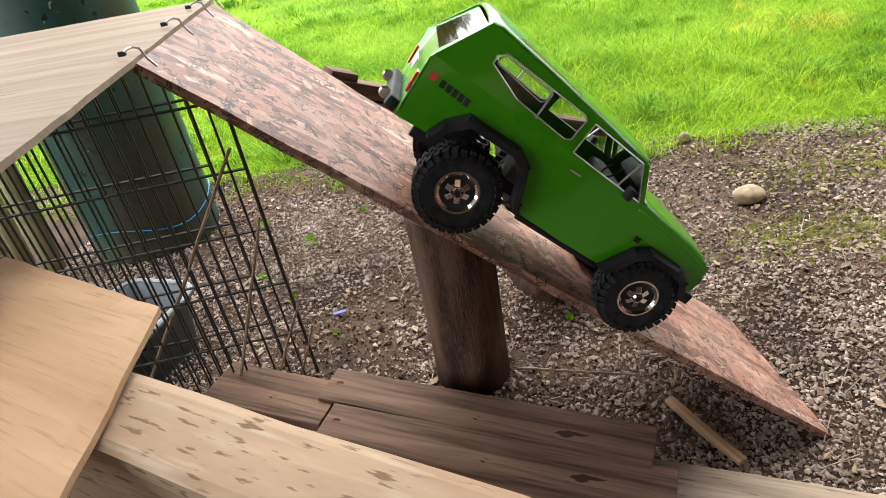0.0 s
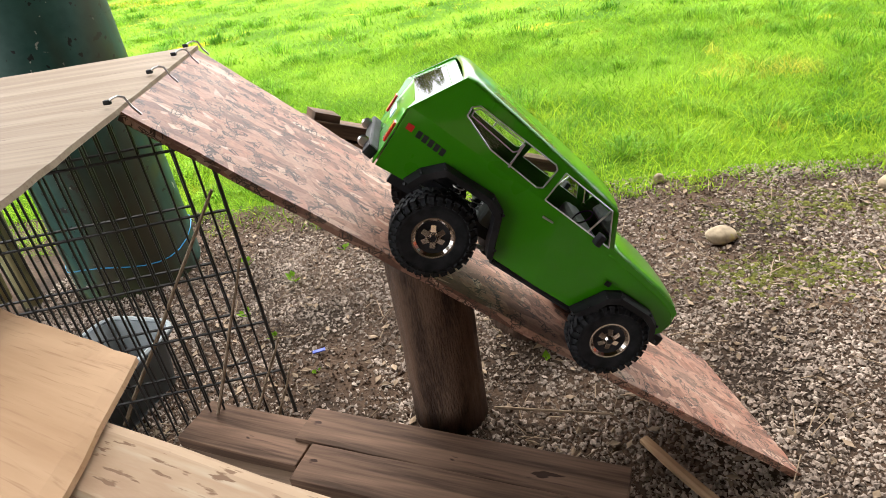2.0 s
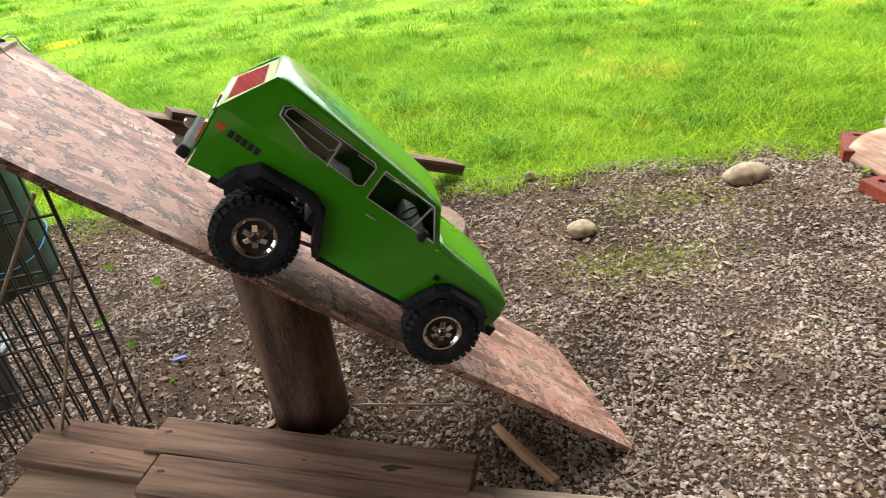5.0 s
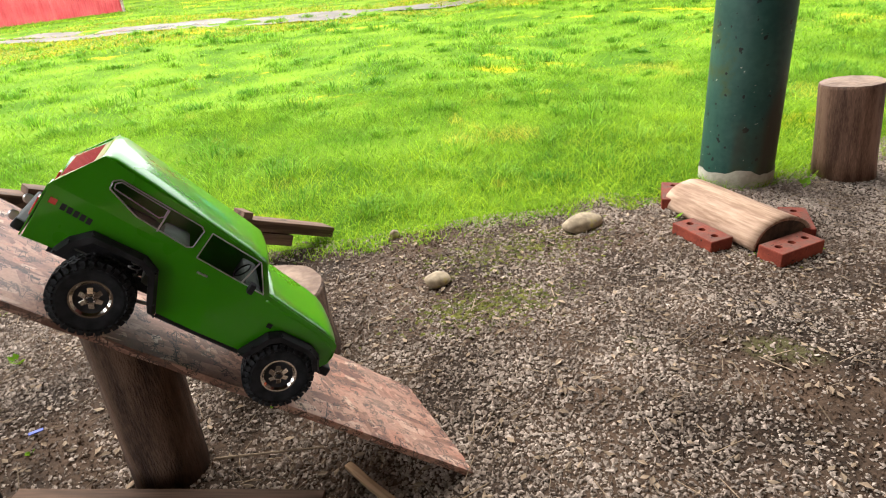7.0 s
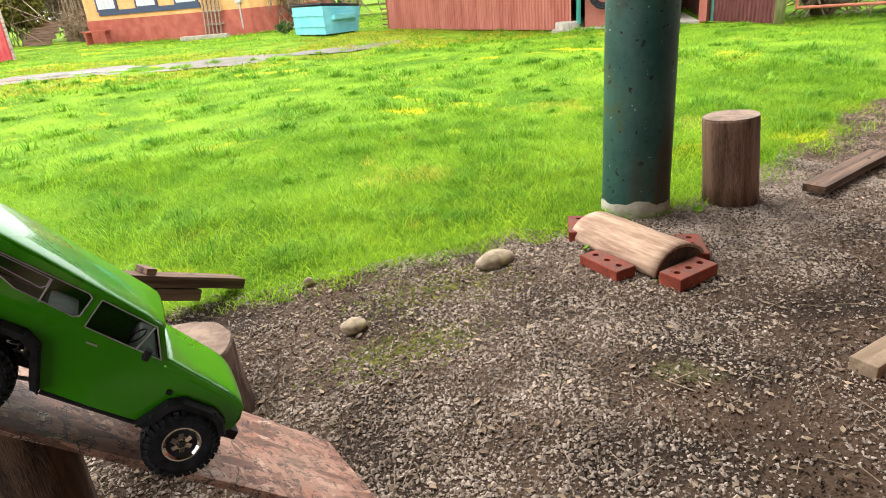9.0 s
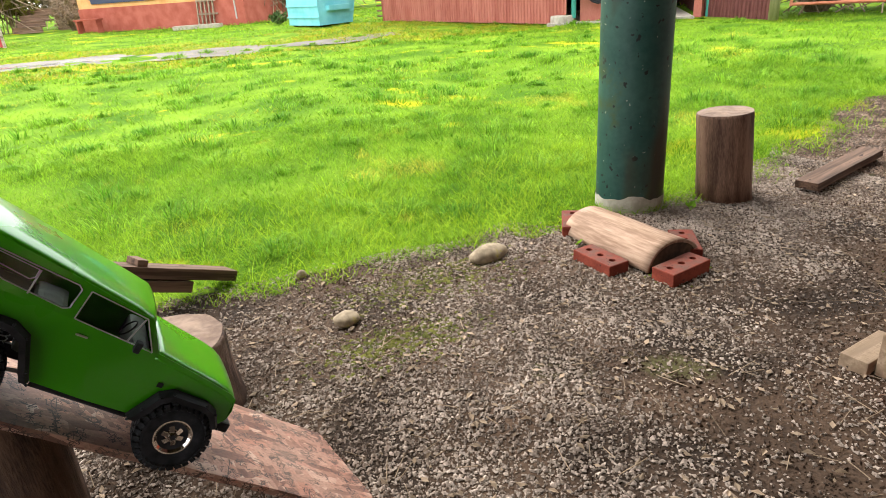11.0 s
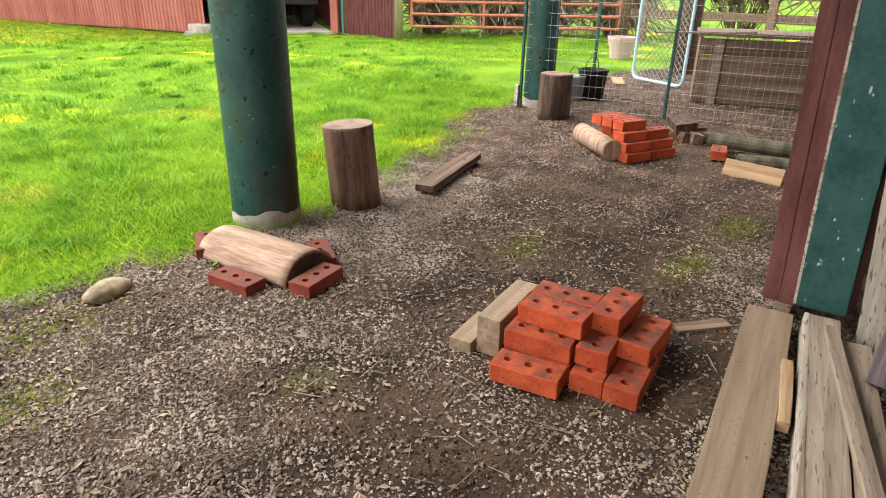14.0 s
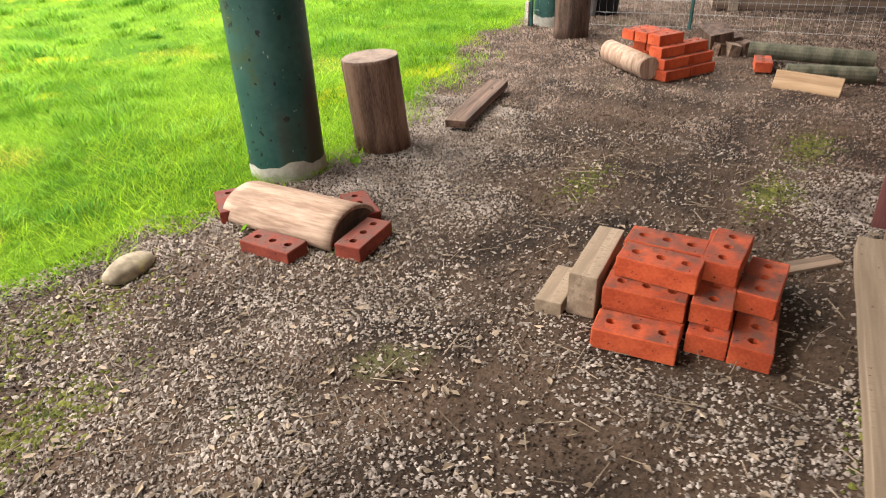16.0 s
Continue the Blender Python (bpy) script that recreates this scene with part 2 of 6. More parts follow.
M_PEELED = mat("peeled log", (0.075, 0.038, 0.025), (0.225, 0.130, 0.086), scale=4, stretch=(6, 6, 0.7), bump=0.6, c3=(0.10, 0.055, 0.035), c3_at=0.56)
M_HALF = mat("debarked log", (0.21, 0.125, 0.080), (0.37, 0.250, 0.175), scale=3, stretch=(1.2, 9, 9), bump=0.3, fine=12)
M_ENDGRAIN = mat("end grain", (0.13, 0.08, 0.055), (0.25, 0.17, 0.12), scale=14, bump=0.6, c3=(0.06, 0.035, 0.025), c3_at=0.66)
# end grain darkened in colour, for log ends lying in shadow
M_END_SHADED = mat("end grain with shade in its colour", (0.03, 0.02, 0.013), (0.09, 0.055, 0.035), scale=14, bump=0.6)
M_BRICK = mat("brick", (0.31, 0.046, 0.016), (0.49, 0.092, 0.032), scale=9, rough=0.85, bump=0.5, objrand=0.14, fine=140, c3=(0.20, 0.075, 0.05), c3_at=0.63)
M_BRICK_DARK = mat("dark red brick", (0.14, 0.027, 0.016), (0.24, 0.050, 0.028), scale=9, rough=0.85, bump=0.5, objrand=0.12, fine=140, c3=(0.11, 0.045, 0.035), c3_at=0.60)
dusty_top(M_BRICK_DARK, (0.11, 0.055, 0.042))
dusty_top(M_BRICK, (0.115, 0.050, 0.036))
specks(M_BRICK, (0.035, 0.015, 0.010), 75, 0.70)
specks(M_BRICK, (0.30, 0.17, 0.12), 30, 0.72, soft=0.06)
specks(M_BRICK_DARK, (0.03, 0.015, 0.010), 70, 0.68)
M_SOIL = mat("soil and fine gravel", (0.022, 0.0135, 0.0085), (0.084, 0.052, 0.033), scale=3.2, rough=0.95, bump=0.9, fine=95, dist=0.012,
             c3=(0.075, 0.070, 0.024), c3_at=0.61)
M_STONE = mat("gravel stone", (0.155, 0.118, 0.094), (0.350, 0.285, 0.236), scale=6, rough=0.85, island=0.32, fine=120, bump=0.3)
M_STONE_BROWN = mat("brown gravel stone", (0.110, 0.074, 0.054), (0.255, 0.182, 0.138), scale=6, rough=0.85, island=0.32, fine=120, bump=0.3)
M_CLOD = mat("soil clod", (0.030, 0.018, 0.011), (0.112, 0.070, 0.045), scale=5, rough=0.95, island=0.3, fine=120, bump=0.4)
M_LAWN = mat("lawn floor", (0.045, 0.105, 0.007), (0.135, 0.225, 0.015), spec=0.03, scale=1.3, rough=0.95, bump=0.6, fine=50, c3=(0.36, 0.33, 0.012), c3_at=0.58, dist=0.02)
M_BLADE = mat("grass blade", (0.102, 0.228, 0.010), (0.240, 0.395, 0.025), scale=2.2, rough=0.8, island=0.48, fine=5, bump=0, c3=(0.44, 0.41, 0.05), c3_at=0.575, spec=0.10)
let_through(M_BLADE, 0.35)
M_TUFT = mat("lush grass blade", (0.080, 0.215, 0.013), (0.215, 0.385, 0.030), scale=1.5, rough=0.7, island=0.45, fine=5, bump=0, spec=0.15)
let_through(M_TUFT, 0.35)
M_BLADE_LIME = mat("lime grass blade", (0.20, 0.355, 0.010), (0.38, 0.52, 0.026), scale=2.0, rough=0.7, island=0.35, fine=5, bump=0, spec=0.12)
let_through(M_BLADE_LIME, 0.35)
M_BLADE_YELLOW = mat("yellowing grass", (0.25, 0.25, 0.011), (0.42, 0.35, 0.014), scale=0.8, rough=0.5, island=0.3, fine=5, bump=0, spec=0.3)
let_through(M_BLADE_YELLOW, 0.35)
M_ROCK = mat("river rock", (0.19, 0.145, 0.095), (0.36, 0.285, 0.19), scale=20, rough=0.75, bump=0.3, c3=(0.36, 0.30, 0.06), c3_at=0.60)
M_GREEN_PAINT = mat("green pole paint", (0.011, 0.046, 0.038), (0.028, 0.076, 0.060), scale=4, rough=0.45, bump=0.25, c3=(0.042, 0.060, 0.024), c3_at=0.52, fine=40, spec=0.3)
specks(M_GREEN_PAINT, (0.006, 0.006, 0.005), 30, 0.645)
specks(M_GREEN_PAINT, (0.30, 0.29, 0.24), 34, 0.70)
specks(M_GREEN_PAINT, (0.030, 0.026, 0.014), 4.2, 0.48, (1, 1, 0.35), 0.14)
M_CONCRETE = mat("bare concrete", (0.28, 0.25, 0.20), (0.42, 0.38, 0.31), scale=12, rough=0.9, bump=0.6)
M_TRIM_GREEN = mat("dark green trim paint", (0.016, 0.052, 0.046), (0.032, 0.085, 0.074), scale=10, rough=0.5, bump=0.4, c3=(0.10, 0.15, 0.13), c3_at=0.68)
specks(M_TRIM_GREEN, (0.34, 0.38, 0.36), 48, 0.69, (1, 1, 0.5))
M_RAIL = mat("damp grey rail wood", (0.055, 0.055, 0.035), (0.15, 0.135, 0.09), scale=4, stretch=(5, 5, 0.7), bump=0.5)
M_MAROON = mat("maroon board paint", (0.085, 0.026, 0.022), (0.145, 0.052, 0.045), scale=7, rough=0.65, bump=0.3, stretch=(3, 3, 0.5))
M_BARN = mat("barn red metal", (0.29, 0.085, 0.06), (0.40, 0.145, 0.105), scale=2, rough=0.55, bump=0.1, stretch=(2, 2, 0.4))
M_SHED_RED = mat("bright red metal", (0.50, 0.06, 0.07), (0.60, 0.12, 0.12), scale=2, rough=0.5, bump=0.1)
M_STUCCO = mat("tan house wall", (0.55, 0.30, 0.11), (0.68, 0.40, 0.17), scale=3, rough=0.8, bump=0.1)
M_SKIRT = mat("brick red skirting", (0.30, 0.075, 0.05), (0.40, 0.12, 0.085), scale=3, rough=0.8, bump=0.1)
M_BLUE_TRIM = plain("navy trim", (0.03, 0.055, 0.10), 0.5)
M_CURTAIN = mat("white curtain", (0.40, 0.44, 0.46), (0.58, 0.60, 0.60), scale=6, stretch=(6, 6, 0.3), bump=0)
M_TEAL = mat("pale teal enamel", (0.13, 0.42, 0.47), (0.19, 0.51, 0.55), scale=3, rough=0.45, bump=0.05)
M_DARK = mat("black plastic", (0.012, 0.012, 0.014), (0.03, 0.03, 0.034), scale=20, rough=0.55, bump=0.1)
M_WIRE = plain("black coated wire", (0.012, 0.012, 0.012), 0.45)
M_GALV = plain("galvanised wire", (0.46, 0.46, 0.44), 0.5, 0.4)
M_FRAME_BLUE = plain("pale blue tube", (0.42, 0.60, 0.68), 0.4, 0.2)
M_GATE = mat("rusty red tube", (0.30, 0.09, 0.05), (0.42, 0.15, 0.09), scale=12, rough=0.7, bump=0.1)
M_TWIG = mat("dry twigs", (0.14, 0.10, 0.065), (0.29, 0.215, 0.15), scale=3, rough=0.9, island=0.35, bump=0)
M_LEAF = mat("dark leaves", (0.025, 0.055, 0.012), (0.085, 0.14, 0.028), scale=2, rough=0.6, island=0.4, bump=0)
M_MOSSLEAF = mat("mossy hedge leaves", (0.075, 0.075, 0.012), (0.17, 0.16, 0.03), scale=2, rough=0.7, island=0.4, bump=0)
M_TOTE_RIM = mat("pale plastic", (0.24, 0.27, 0.28), (0.36, 0.39, 0.40), scale=14, rough=0.5, bump=0.1)
M_TOTE = plain("cloudy plastic", (0.065, 0.078, 0.085), 0.5)
M_MOSS = mat("olive moss", (0.055, 0.060, 0.012), (0.125, 0.122, 0.024), scale=20, rough=0.95, bump=0.8, island=0.3)
M_STEEL = plain("zinc steel", (0.55, 0.55, 0.55), 0.3, 1.0)
M_WET = plain("wet mud", (0.09, 0.075, 0.06), 0.25)
M_TRACK = mat("grey track mud", (0.065, 0.054, 0.043), (0.13, 0.108, 0.086), scale=2, rough=0.6, bump=0.5)
M_STAKE = mat("mossy stake", (0.20, 0.19, 0.09), (0.33, 0.30, 0.17), scale=4, stretch=(5, 5, 0.7), bump=0.5)
# model car
M_PAINT = mat("green car lacquer", (0.036, 0.255, 0.001), (0.044, 0.290, 0.0012), scale=2, rough=0.3, bump=0, coat=0.6, spec=0.2, fine=5)
M_TYRE = mat("tyre rubber", (0.010, 0.011, 0.013), (0.022, 0.023, 0.026), scale=60, rough=0.75, bump=0.1)
M_CHROME = plain("dark chrome", (0.60, 0.55, 0.51), 0.14, 1.0)
M_SILVER = plain("silver trim", (0.62, 0.63, 0.64), 0.3, 0.9)
M_CABIN = mat("grey cabin plastic", (0.13, 0.14, 0.13), (0.20, 0.21, 0.20), scale=30, rough=0.6, bump=0.1)
M_GLASS = window_glass()
M_GLASS_TINT = window_glass("tinted rear window", 2.4, (0.22, 0.25, 0.24, 1))
M_RED = plain("red lens", (0.55, 0.012, 0.008), 0.2, 0, 0.5)
M_WHITE = plain("white plate", (0.55, 0.68, 0.80), 0.4)
M_BLUEBIT = plain("blue scrap", (0.02, 0.05, 0.35), 0.5)


# ---- mesh helpers ----
def part(name, bm, material, parent=None, label="", smooth=False):
    me = bpy.data.meshes.new(name)
    if smooth:
        for f in bm.faces:
            f.smooth = True
    bm.to_mesh(me)
    bm.free()
    mats = material if isinstance(material, (list, tuple)) else [material]
    for mm in mats:
        me.materials.append(mm)
    ob = new(name, me)
    if parent is not None:
        ob.parent = parent
    if label:
        ob["label"] = label
    return ob


def thing(name, label, category, m=None, group="", kind=""):
    ob = new(name)
    ob.empty_display_size = 0.05
    if m is not None:
        ob.matrix_world = m
    return tagged(ob, label, category, group, kind)


def box(size, m=None, bevel=0.0, bm=None, cuts=0, wobble=0.0):
    bm2 = bmesh.new()
    bmesh.ops.create_cube(bm2, size=1.0)
    bmesh.ops.scale(bm2, vec=size, verts=bm2.verts)
    if cuts:
        ax = max(range(3), key=lambda k: size[k])
        es = [e for e in bm2.edges if abs((e.verts[0].co - e.verts[1].co)[ax]) > 1e-6]
        bmesh.ops.subdivide_edges(bm2, edges=es, cuts=cuts, use_grid_fill=True)
    if bevel:
        sharp = [e for e in bm2.edges if len(e.link_faces) == 2 and e.calc_face_angle() > 0.5]
        bmesh.ops.bevel(bm2, geom=sharp, offset=bevel, segments=2, affect="EDGES", profile=0.6)
    if wobble:
        for v in bm2.verts:
            v.co += noise.noise_vector(v.co * 9 + Vector(size) * 31) * wobble
    if m is not None:
        bmesh.ops.transform(bm2, matrix=m, verts=bm2.verts)
    return join(bm, bm2)


def join(bm, bm2):
    if bm is None:
        return bm2
    me = bpy.data.meshes.new("tmp")
    bm2.to_mesh(me)
    bm2.free()
    bm.from_mesh(me)
    bpy.data.meshes.remove(me)
    return bm


def tube(p, q, r, seg=8, bm=None, r2=None):
    p, q = Vector(p), Vector(q)
    d = q - p
    bm2 = bmesh.new()
    m = Matrix.Translation((p + q) / 2) @ d.to_track_quat("Z", "Y").to_matrix().to_4x4()
    bmesh.ops.create_cone(bm2, cap_ends=True, segments=seg, radius1=r, radius2=r if r2 is None else r2, depth=d.length, matrix=m)
    return join(bm, bm2)


def tubes_mesh(segs, r, sides=5):
    """Many thin straight tubes in one go."""
    vs, fs = [], []
    for p, q in segs:
        p, q = Vector(p), Vector(q)
        d = (q - p).normalized()
        a = d.orthogonal().normalized()
        b = d.cross(a)
        k = len(vs)
        for c in (p, q):
            for i in range(sides):
                t = 2 * math.pi * i / sides
                vs.append(c + a * math.cos(t) * r + b * math.sin(t) * r)
        for i in range(sides):
            j = (i + 1) % sides
            fs.append((k + i, k + j, k + sides + j, k + sides + i))
    bm = bmesh.new()
    bv = [bm.verts.new(v) for v in vs]
    for f in fs:
        bm.faces.new([bv[i] for i in f])
    return bm


def lathe(profile, seg=32, wob=0.0, seed=0, close=True, squash=1.0):
    """Revolve (r, z) about z, with an uneven radius."""
    bm = bmesh.new()
    rings = []
    for r, z in profile:
        ring = []
        for i in range(seg):
            t = 2 * math.pi * i / seg
            k = 1 + wob * noise.noise(Vector((math.cos(t) * 1.3 + seed, math.sin(t) * 1.3, z * 2.5 + seed)))
            k += wob * 0.4 * noise.noise(Vector((math.cos(t) * 5 + seed, math.sin(t) * 5, z * 4)))
            ring.append(bm.verts.new((r * k * math.cos(t), r * k * math.sin(t) * squash, z)))
        rings.append(ring)
    for a, b in zip(rings, rings[1:]):
        for i in range(seg):
            j = (i + 1) % seg
            bm.faces.new((a[i], a[j], b[j], b[i]))
    if close:
        bm.faces.new(rings[-1])
        bm.faces.new(list(reversed(rings[0])))
    return bm


def fill(loops):
    """Flat region in xy bounded by the first loop, with the others as holes."""
    bm = bmesh.new()
    es = []
    for lp in loops:
        vs = [bm.verts.new((x, y, 0)) for x, y in lp]
        es += [bm.edges.new((a, b)) for a, b in zip(vs, vs[1:] + vs[:1])]
    bmesh.ops.triangle_fill(bm, use_beauty=True, edges=es)
    return bm


def raw(name, verts, faces, material, smooth=False):
    me = bpy.data.meshes.new(name)
    me.from_pydata(verts, [], faces)
    me.materials.append(material)
    ob = new(name, me)
    return ob


def thicken(ob, t, offset=-1):
    md = ob.modifiers.new("solid", "SOLIDIFY")
    md.thickness, md.offset = t, offset
    return ob


# ---- ground ----
EDGE = ((-30, 2.2), (0, 2.15), (0.9, 2.10), (1.5, 2.16), (2.0, 2.06), (2.45, 2.02), (2.75, 2.18), (3.2, 2.30), (3.9, 2.52), (4.8, 2.98), (5.5, 2.98), (7.6, 3.1), (9, 2.9), (30, 2.5))


def edge(x):
    return np.interp(x, [p[0] for p in EDGE], [p[1] for p in EDGE])


def wave(x, y, s, seed):
    """A cheap smooth noise for arrays, about -1 to 1."""
    r = np.random.RandomState(seed)
    out = 0
    for k in range(5):
        a, p, f = r.uniform(0, 6.28), r.uniform(0, 6.28), s * r.uniform(0.6, 1.9)
        out = out + np.sin((x * np.cos(a) + y * np.sin(a)) * f + p)
    return out / 2.6


def height(x, y):
    x, y = np.asarray(x, float), np.asarray(y, float)
    z = 0.006 * wave(x, y, 7, 1) + 0.004 * wave(x, y, 19, 2)
    z = z - 0.022 * np.exp(-((x - 0.55) ** 2 / 0.12 + (y - 0.85) ** 2 / 0.10))
    far = np.clip((y - 2.3) / 3.0, 0, 1)
    return z + far * (0.03 * wave(x, y, 1.1, 3) + 0.012 * wave(x, y, 4.0, 4))


def spread(lo, a, b, hi, step):
    fine = np.arange(a, b + 1e-6, step)
    k = np.arange(1, 26)
    grow = step * (1.33 ** k - 1) / 0.33
    left = (a - grow)[(a - grow) > lo]
    right = (b + grow)[(b + grow) < hi]
    return np.concatenate([[lo], left[::-1], fine, right, [hi]])


gx, gy = spread(-400, -2.2, 7.5, 400, 0.045), spread(-300, -1.4, 4.2, 400, 0.045)
GX, GY = np.meshgrid(gx, gy)
GZ = height(GX, GY) - 0.0
verts = np.stack([GX, GY, GZ], -1).reshape(-1, 3)
nx, ny = len(gx), len(gy)
ii = (np.arange(ny - 1)[:, None] * nx + np.arange(nx - 1)[None]).reshape(-1)
faces = np.stack([ii, ii + 1, ii + nx + 1, ii + nx], -1)
ground = raw("ground", verts.tolist(), faces.tolist(), M_SOIL)
ground.data.materials.append(M_LAWN)
cx, cy = verts[faces].mean(1)[:, 0], verts[faces].mean(1)[:, 1]
lawn = (cy > edge(cx) + 0.10 * wave(cx, cy, 9, 5)) | (np.abs(cx) > 40) | (cy < -60)
ground.data.polygons.foreach_set("material_index", lawn.astype(np.int32))
ground.data.polygons.foreach_set("use_smooth", np.ones(len(faces), bool))
tagged(ground, "bare soil with gravel meeting a bright green lawn", "ground", kind="structure")


def scatter_stones(name, n, x0, x1, y0, y1, smin, smax, seed, keep, label, simple=False, material=None):
    r = np.random.RandomState(seed)
    x, y = r.uniform(x0, x1, n), r.uniform(y0, y1, n)
    ok = keep(x, y, r)
    x, y = x[ok], y[ok]
    n = len(x)
    s = smin + (smax - smin) * r.rand(n) ** 2.2
    base = np.array([(1, 0, 0), (-1, 0, 0), (0, 1, 0), (0, -1, 0), (0, 0, 0.75), (0, 0, -0.75), ], float)
    if simple:
        base = np.array([(1, 0, -0.4), (-0.6, 0.9, -0.4), (-0.6, -0.9, -0.4), (0, 0, 0.9)], float)
    nv = len(base)
    v = base[None] * r.uniform(0.65, 1.25, (n, nv, 1)) + r.uniform(-0.25, 0.25, (n, nv, 3))
    v *= s[:, None, None] * r.uniform(0.7, 1.15, (n, 1, 3))
    a = r.uniform(0, 6.28, n)
    c, sn = np.cos(a)[:, None], np.sin(a)[:, None]
    tilt = r.uniform(-0.5, 0.5, n)[:, None]
    vx, vy, vz = v[..., 0], v[..., 1], v[..., 2]
    vx, vz = vx * np.cos(tilt) - vz * np.sin(tilt), vx * np.sin(tilt) + vz * np.cos(tilt)
    out = np.stack([x[:, None] + vx * c - vy * sn, y[:, None] + vx * sn + vy * c, height(x, y)[:, None] + vz + s[:, None] * 0.25], -1)
    tri = np.array([(0, 2, 4), (2, 1, 4), (1, 3, 4), (3, 0, 4), (2, 0, 5), (1, 2, 5), (3, 1, 5), (0, 3, 5)])
    if simple:
        tri = np.array([(0, 1, 3), (1, 2, 3), (2, 0, 3)])
    f = (tri[None] + nv * np.arange(n)[:, None, None]).reshape(-1, 3)
    ob = raw(name, out.reshape(-1, 3).tolist(), f.tolist(), material or M_STONE)
    return tagged(ob, label, "gravel", kind="stuff")


def gravel_density(x, y, r):
    """Dense on the path, thin where the soil is bare: along the lawn's edge, by the brick stack and under the ramp."""
    bare = 0.75 * np.exp(-((edge(x) - y) / 0.34) ** 2) * np.clip((2.2 - x) / 0.6, 0, 1)
    bare = bare + 0.95 * np.exp(-((x - 3.5) ** 2 / 1.6 + (y - 0.95) ** 2 / 0.50)) + 0.8 * np.exp(-((x - 2.35) ** 2 / 0.5 + (y - 0.22) ** 2 / 0.07))
    bare = bare + 0.55 * np.exp(-((x + 0.35) ** 2 / 0.35 + (y - 1.4) ** 2 / 0.5)) + 0.45 * np.exp(-((x - 0.95) ** 2 / 0.3 + (y - 1.55) ** 2 / 0.06))
    bare = bare + 0.5 * np.exp(-((x - 1.75) ** 2 / 0.10 + (y - 0.95) ** 2 / 0.05)) + 0.6 * np.exp(-((x - 2.4) ** 2 / 0.6 + (y - 0.9) ** 2 / 0.25)) + 0.45 * np.exp(-((x - 1.55) ** 2 / 0.12 + (y - 0.45) ** 2 / 0.10))
    d = 1.0 - bare * (1.0 + 0.45 * wave(x, y, 6.0, 11)) + 0.16 * wave(x, y, 9.0, 12)
    d = np.clip(d, 0.10, 1)
    return (r.rand(len(x)) < d) & (y < edge(x) + 0.04 + 0.06 * wave(x, y, 9, 5))


scatter_stones("gravel", 270000, -1.3, 3.4, -0.3, 2.5, 0.0028, 0.0086, 21, gravel_density, "loose grey-brown crushed gravel on bare soil")
scatter_stones("gravel", 72000, 3.4, 8.0, -0.3, 3.2, 0.0045, 0.0115, 22, gravel_density, "loose reddish brown gravel farther along the path", False, M_STONE_BROWN)
def crumb_density(x, y, r):
    return ~gravel_density(x, y, r) & (y < edge(x) - 0.02)


scatter_stones("soil_crumbs", 150000, -1.3, 4.0, -0.3, 2.5, 0.0022, 0.0068, 25, crumb_density, "dark crumbly clods of bare soil", True, M_CLOD)
scatter_stones("fine_gravel", 110000, -1.3, 4.2, -0.3, 2.6, 0.0022, 0.0055, 23, gravel_density, "fine crushed stone between the larger gravel", True)


def grass(name, n, x0, x1, y0, y1, hmin, hmax, width, seed, label, material=M_BLADE):
    r = np.random.RandomState(seed)
    x = r.uniform(x0, x1, n)
    y = y0 + (y1 - y0) * r.rand(n) ** 1.25
    e = edge(x)
    ok = y > e + 0.10 * wave(x, y, 9, 5) + 0.07 * wave(x, y, 23, 6) - 0.03 - 0.22 * r.rand(n) ** 4
    ok &= r.rand(n) < np.clip(0.85 + 0.3 * wave(x, y, 2.1, seed + 1), 0.45, 1)
    worn = np.minimum(np.abs(y - np.interp(x, (-14, -6, -2, 0.5, 2.6, 4.5), (16.5, 15.6, 13.9, 13.0, 12.4, 12.2))) / 0.40,
                      np.abs(y - np.interp(x, (-14, -6, -2.6, 0.0, 2.0, 4.0), (14.8, 14.5, 13.4, 12.4, 11.9, 11.7))) / 0.30)
    ok &= (x > 3.2) | (worn > 0.75 + 0.35 * r.rand(n))
    x, y = x[ok], y[ok]
    n = len(x)
    tall = np.clip(0.5 + 0.6 * wave(x, y, 1.7, 31) * wave(x, y, 3.3, 32), 0.12, 1.5) * np.clip((y - edge(x)) / 0.5 + 0.45, 0.4, 1)
    h = (hmin + (hmax - hmin) * r.rand(n) ** 1.5) * (0.55 + tall)
    a, lean, w = r.uniform(0, 6.28, n), r.uniform(0.5, 2.2, n) * h, width * r.uniform(0.6, 1.2, n)
    dx, dy = np.cos(a), np.sin(a)
    b = r.uniform(0, 6.28, n)
    wx, wy = np.cos(b) * w / 2, np.sin(b) * w / 2
    z = height(x, y) - 0.004
    mid = 0.55
    p = np.empty((n, 5, 3))
    p[:, 0] = np.stack([x - wx, y - wy, z], -1)
    p[:, 1] = np.stack([x + wx, y + wy, z], -1)
    p[:, 2] = np.stack([x + wx * 0.8 + dx * lean * 0.3, y + wy * 0.8 + dy * lean * 0.3, z + h * mid], -1)
    p[:, 3] = np.stack([x - wx * 0.8 + dx * lean * 0.3, y - wy * 0.8 + dy * lean * 0.3, z + h * mid], -1)
    p[:, 4] = np.stack([x + dx * lean, y + dy * lean, z + h * 0.95], -1)
    k = 5 * np.arange(n)[:, None]
    quads = (np.array([[0, 1, 2, 3]]) + k).tolist()
    tris = (np.array([[3, 2, 4]]) + k).tolist()
    ob = raw(name, p.reshape(-1, 3).tolist(), quads + tris, material)
    return tagged(ob, label, "grass", kind="stuff")


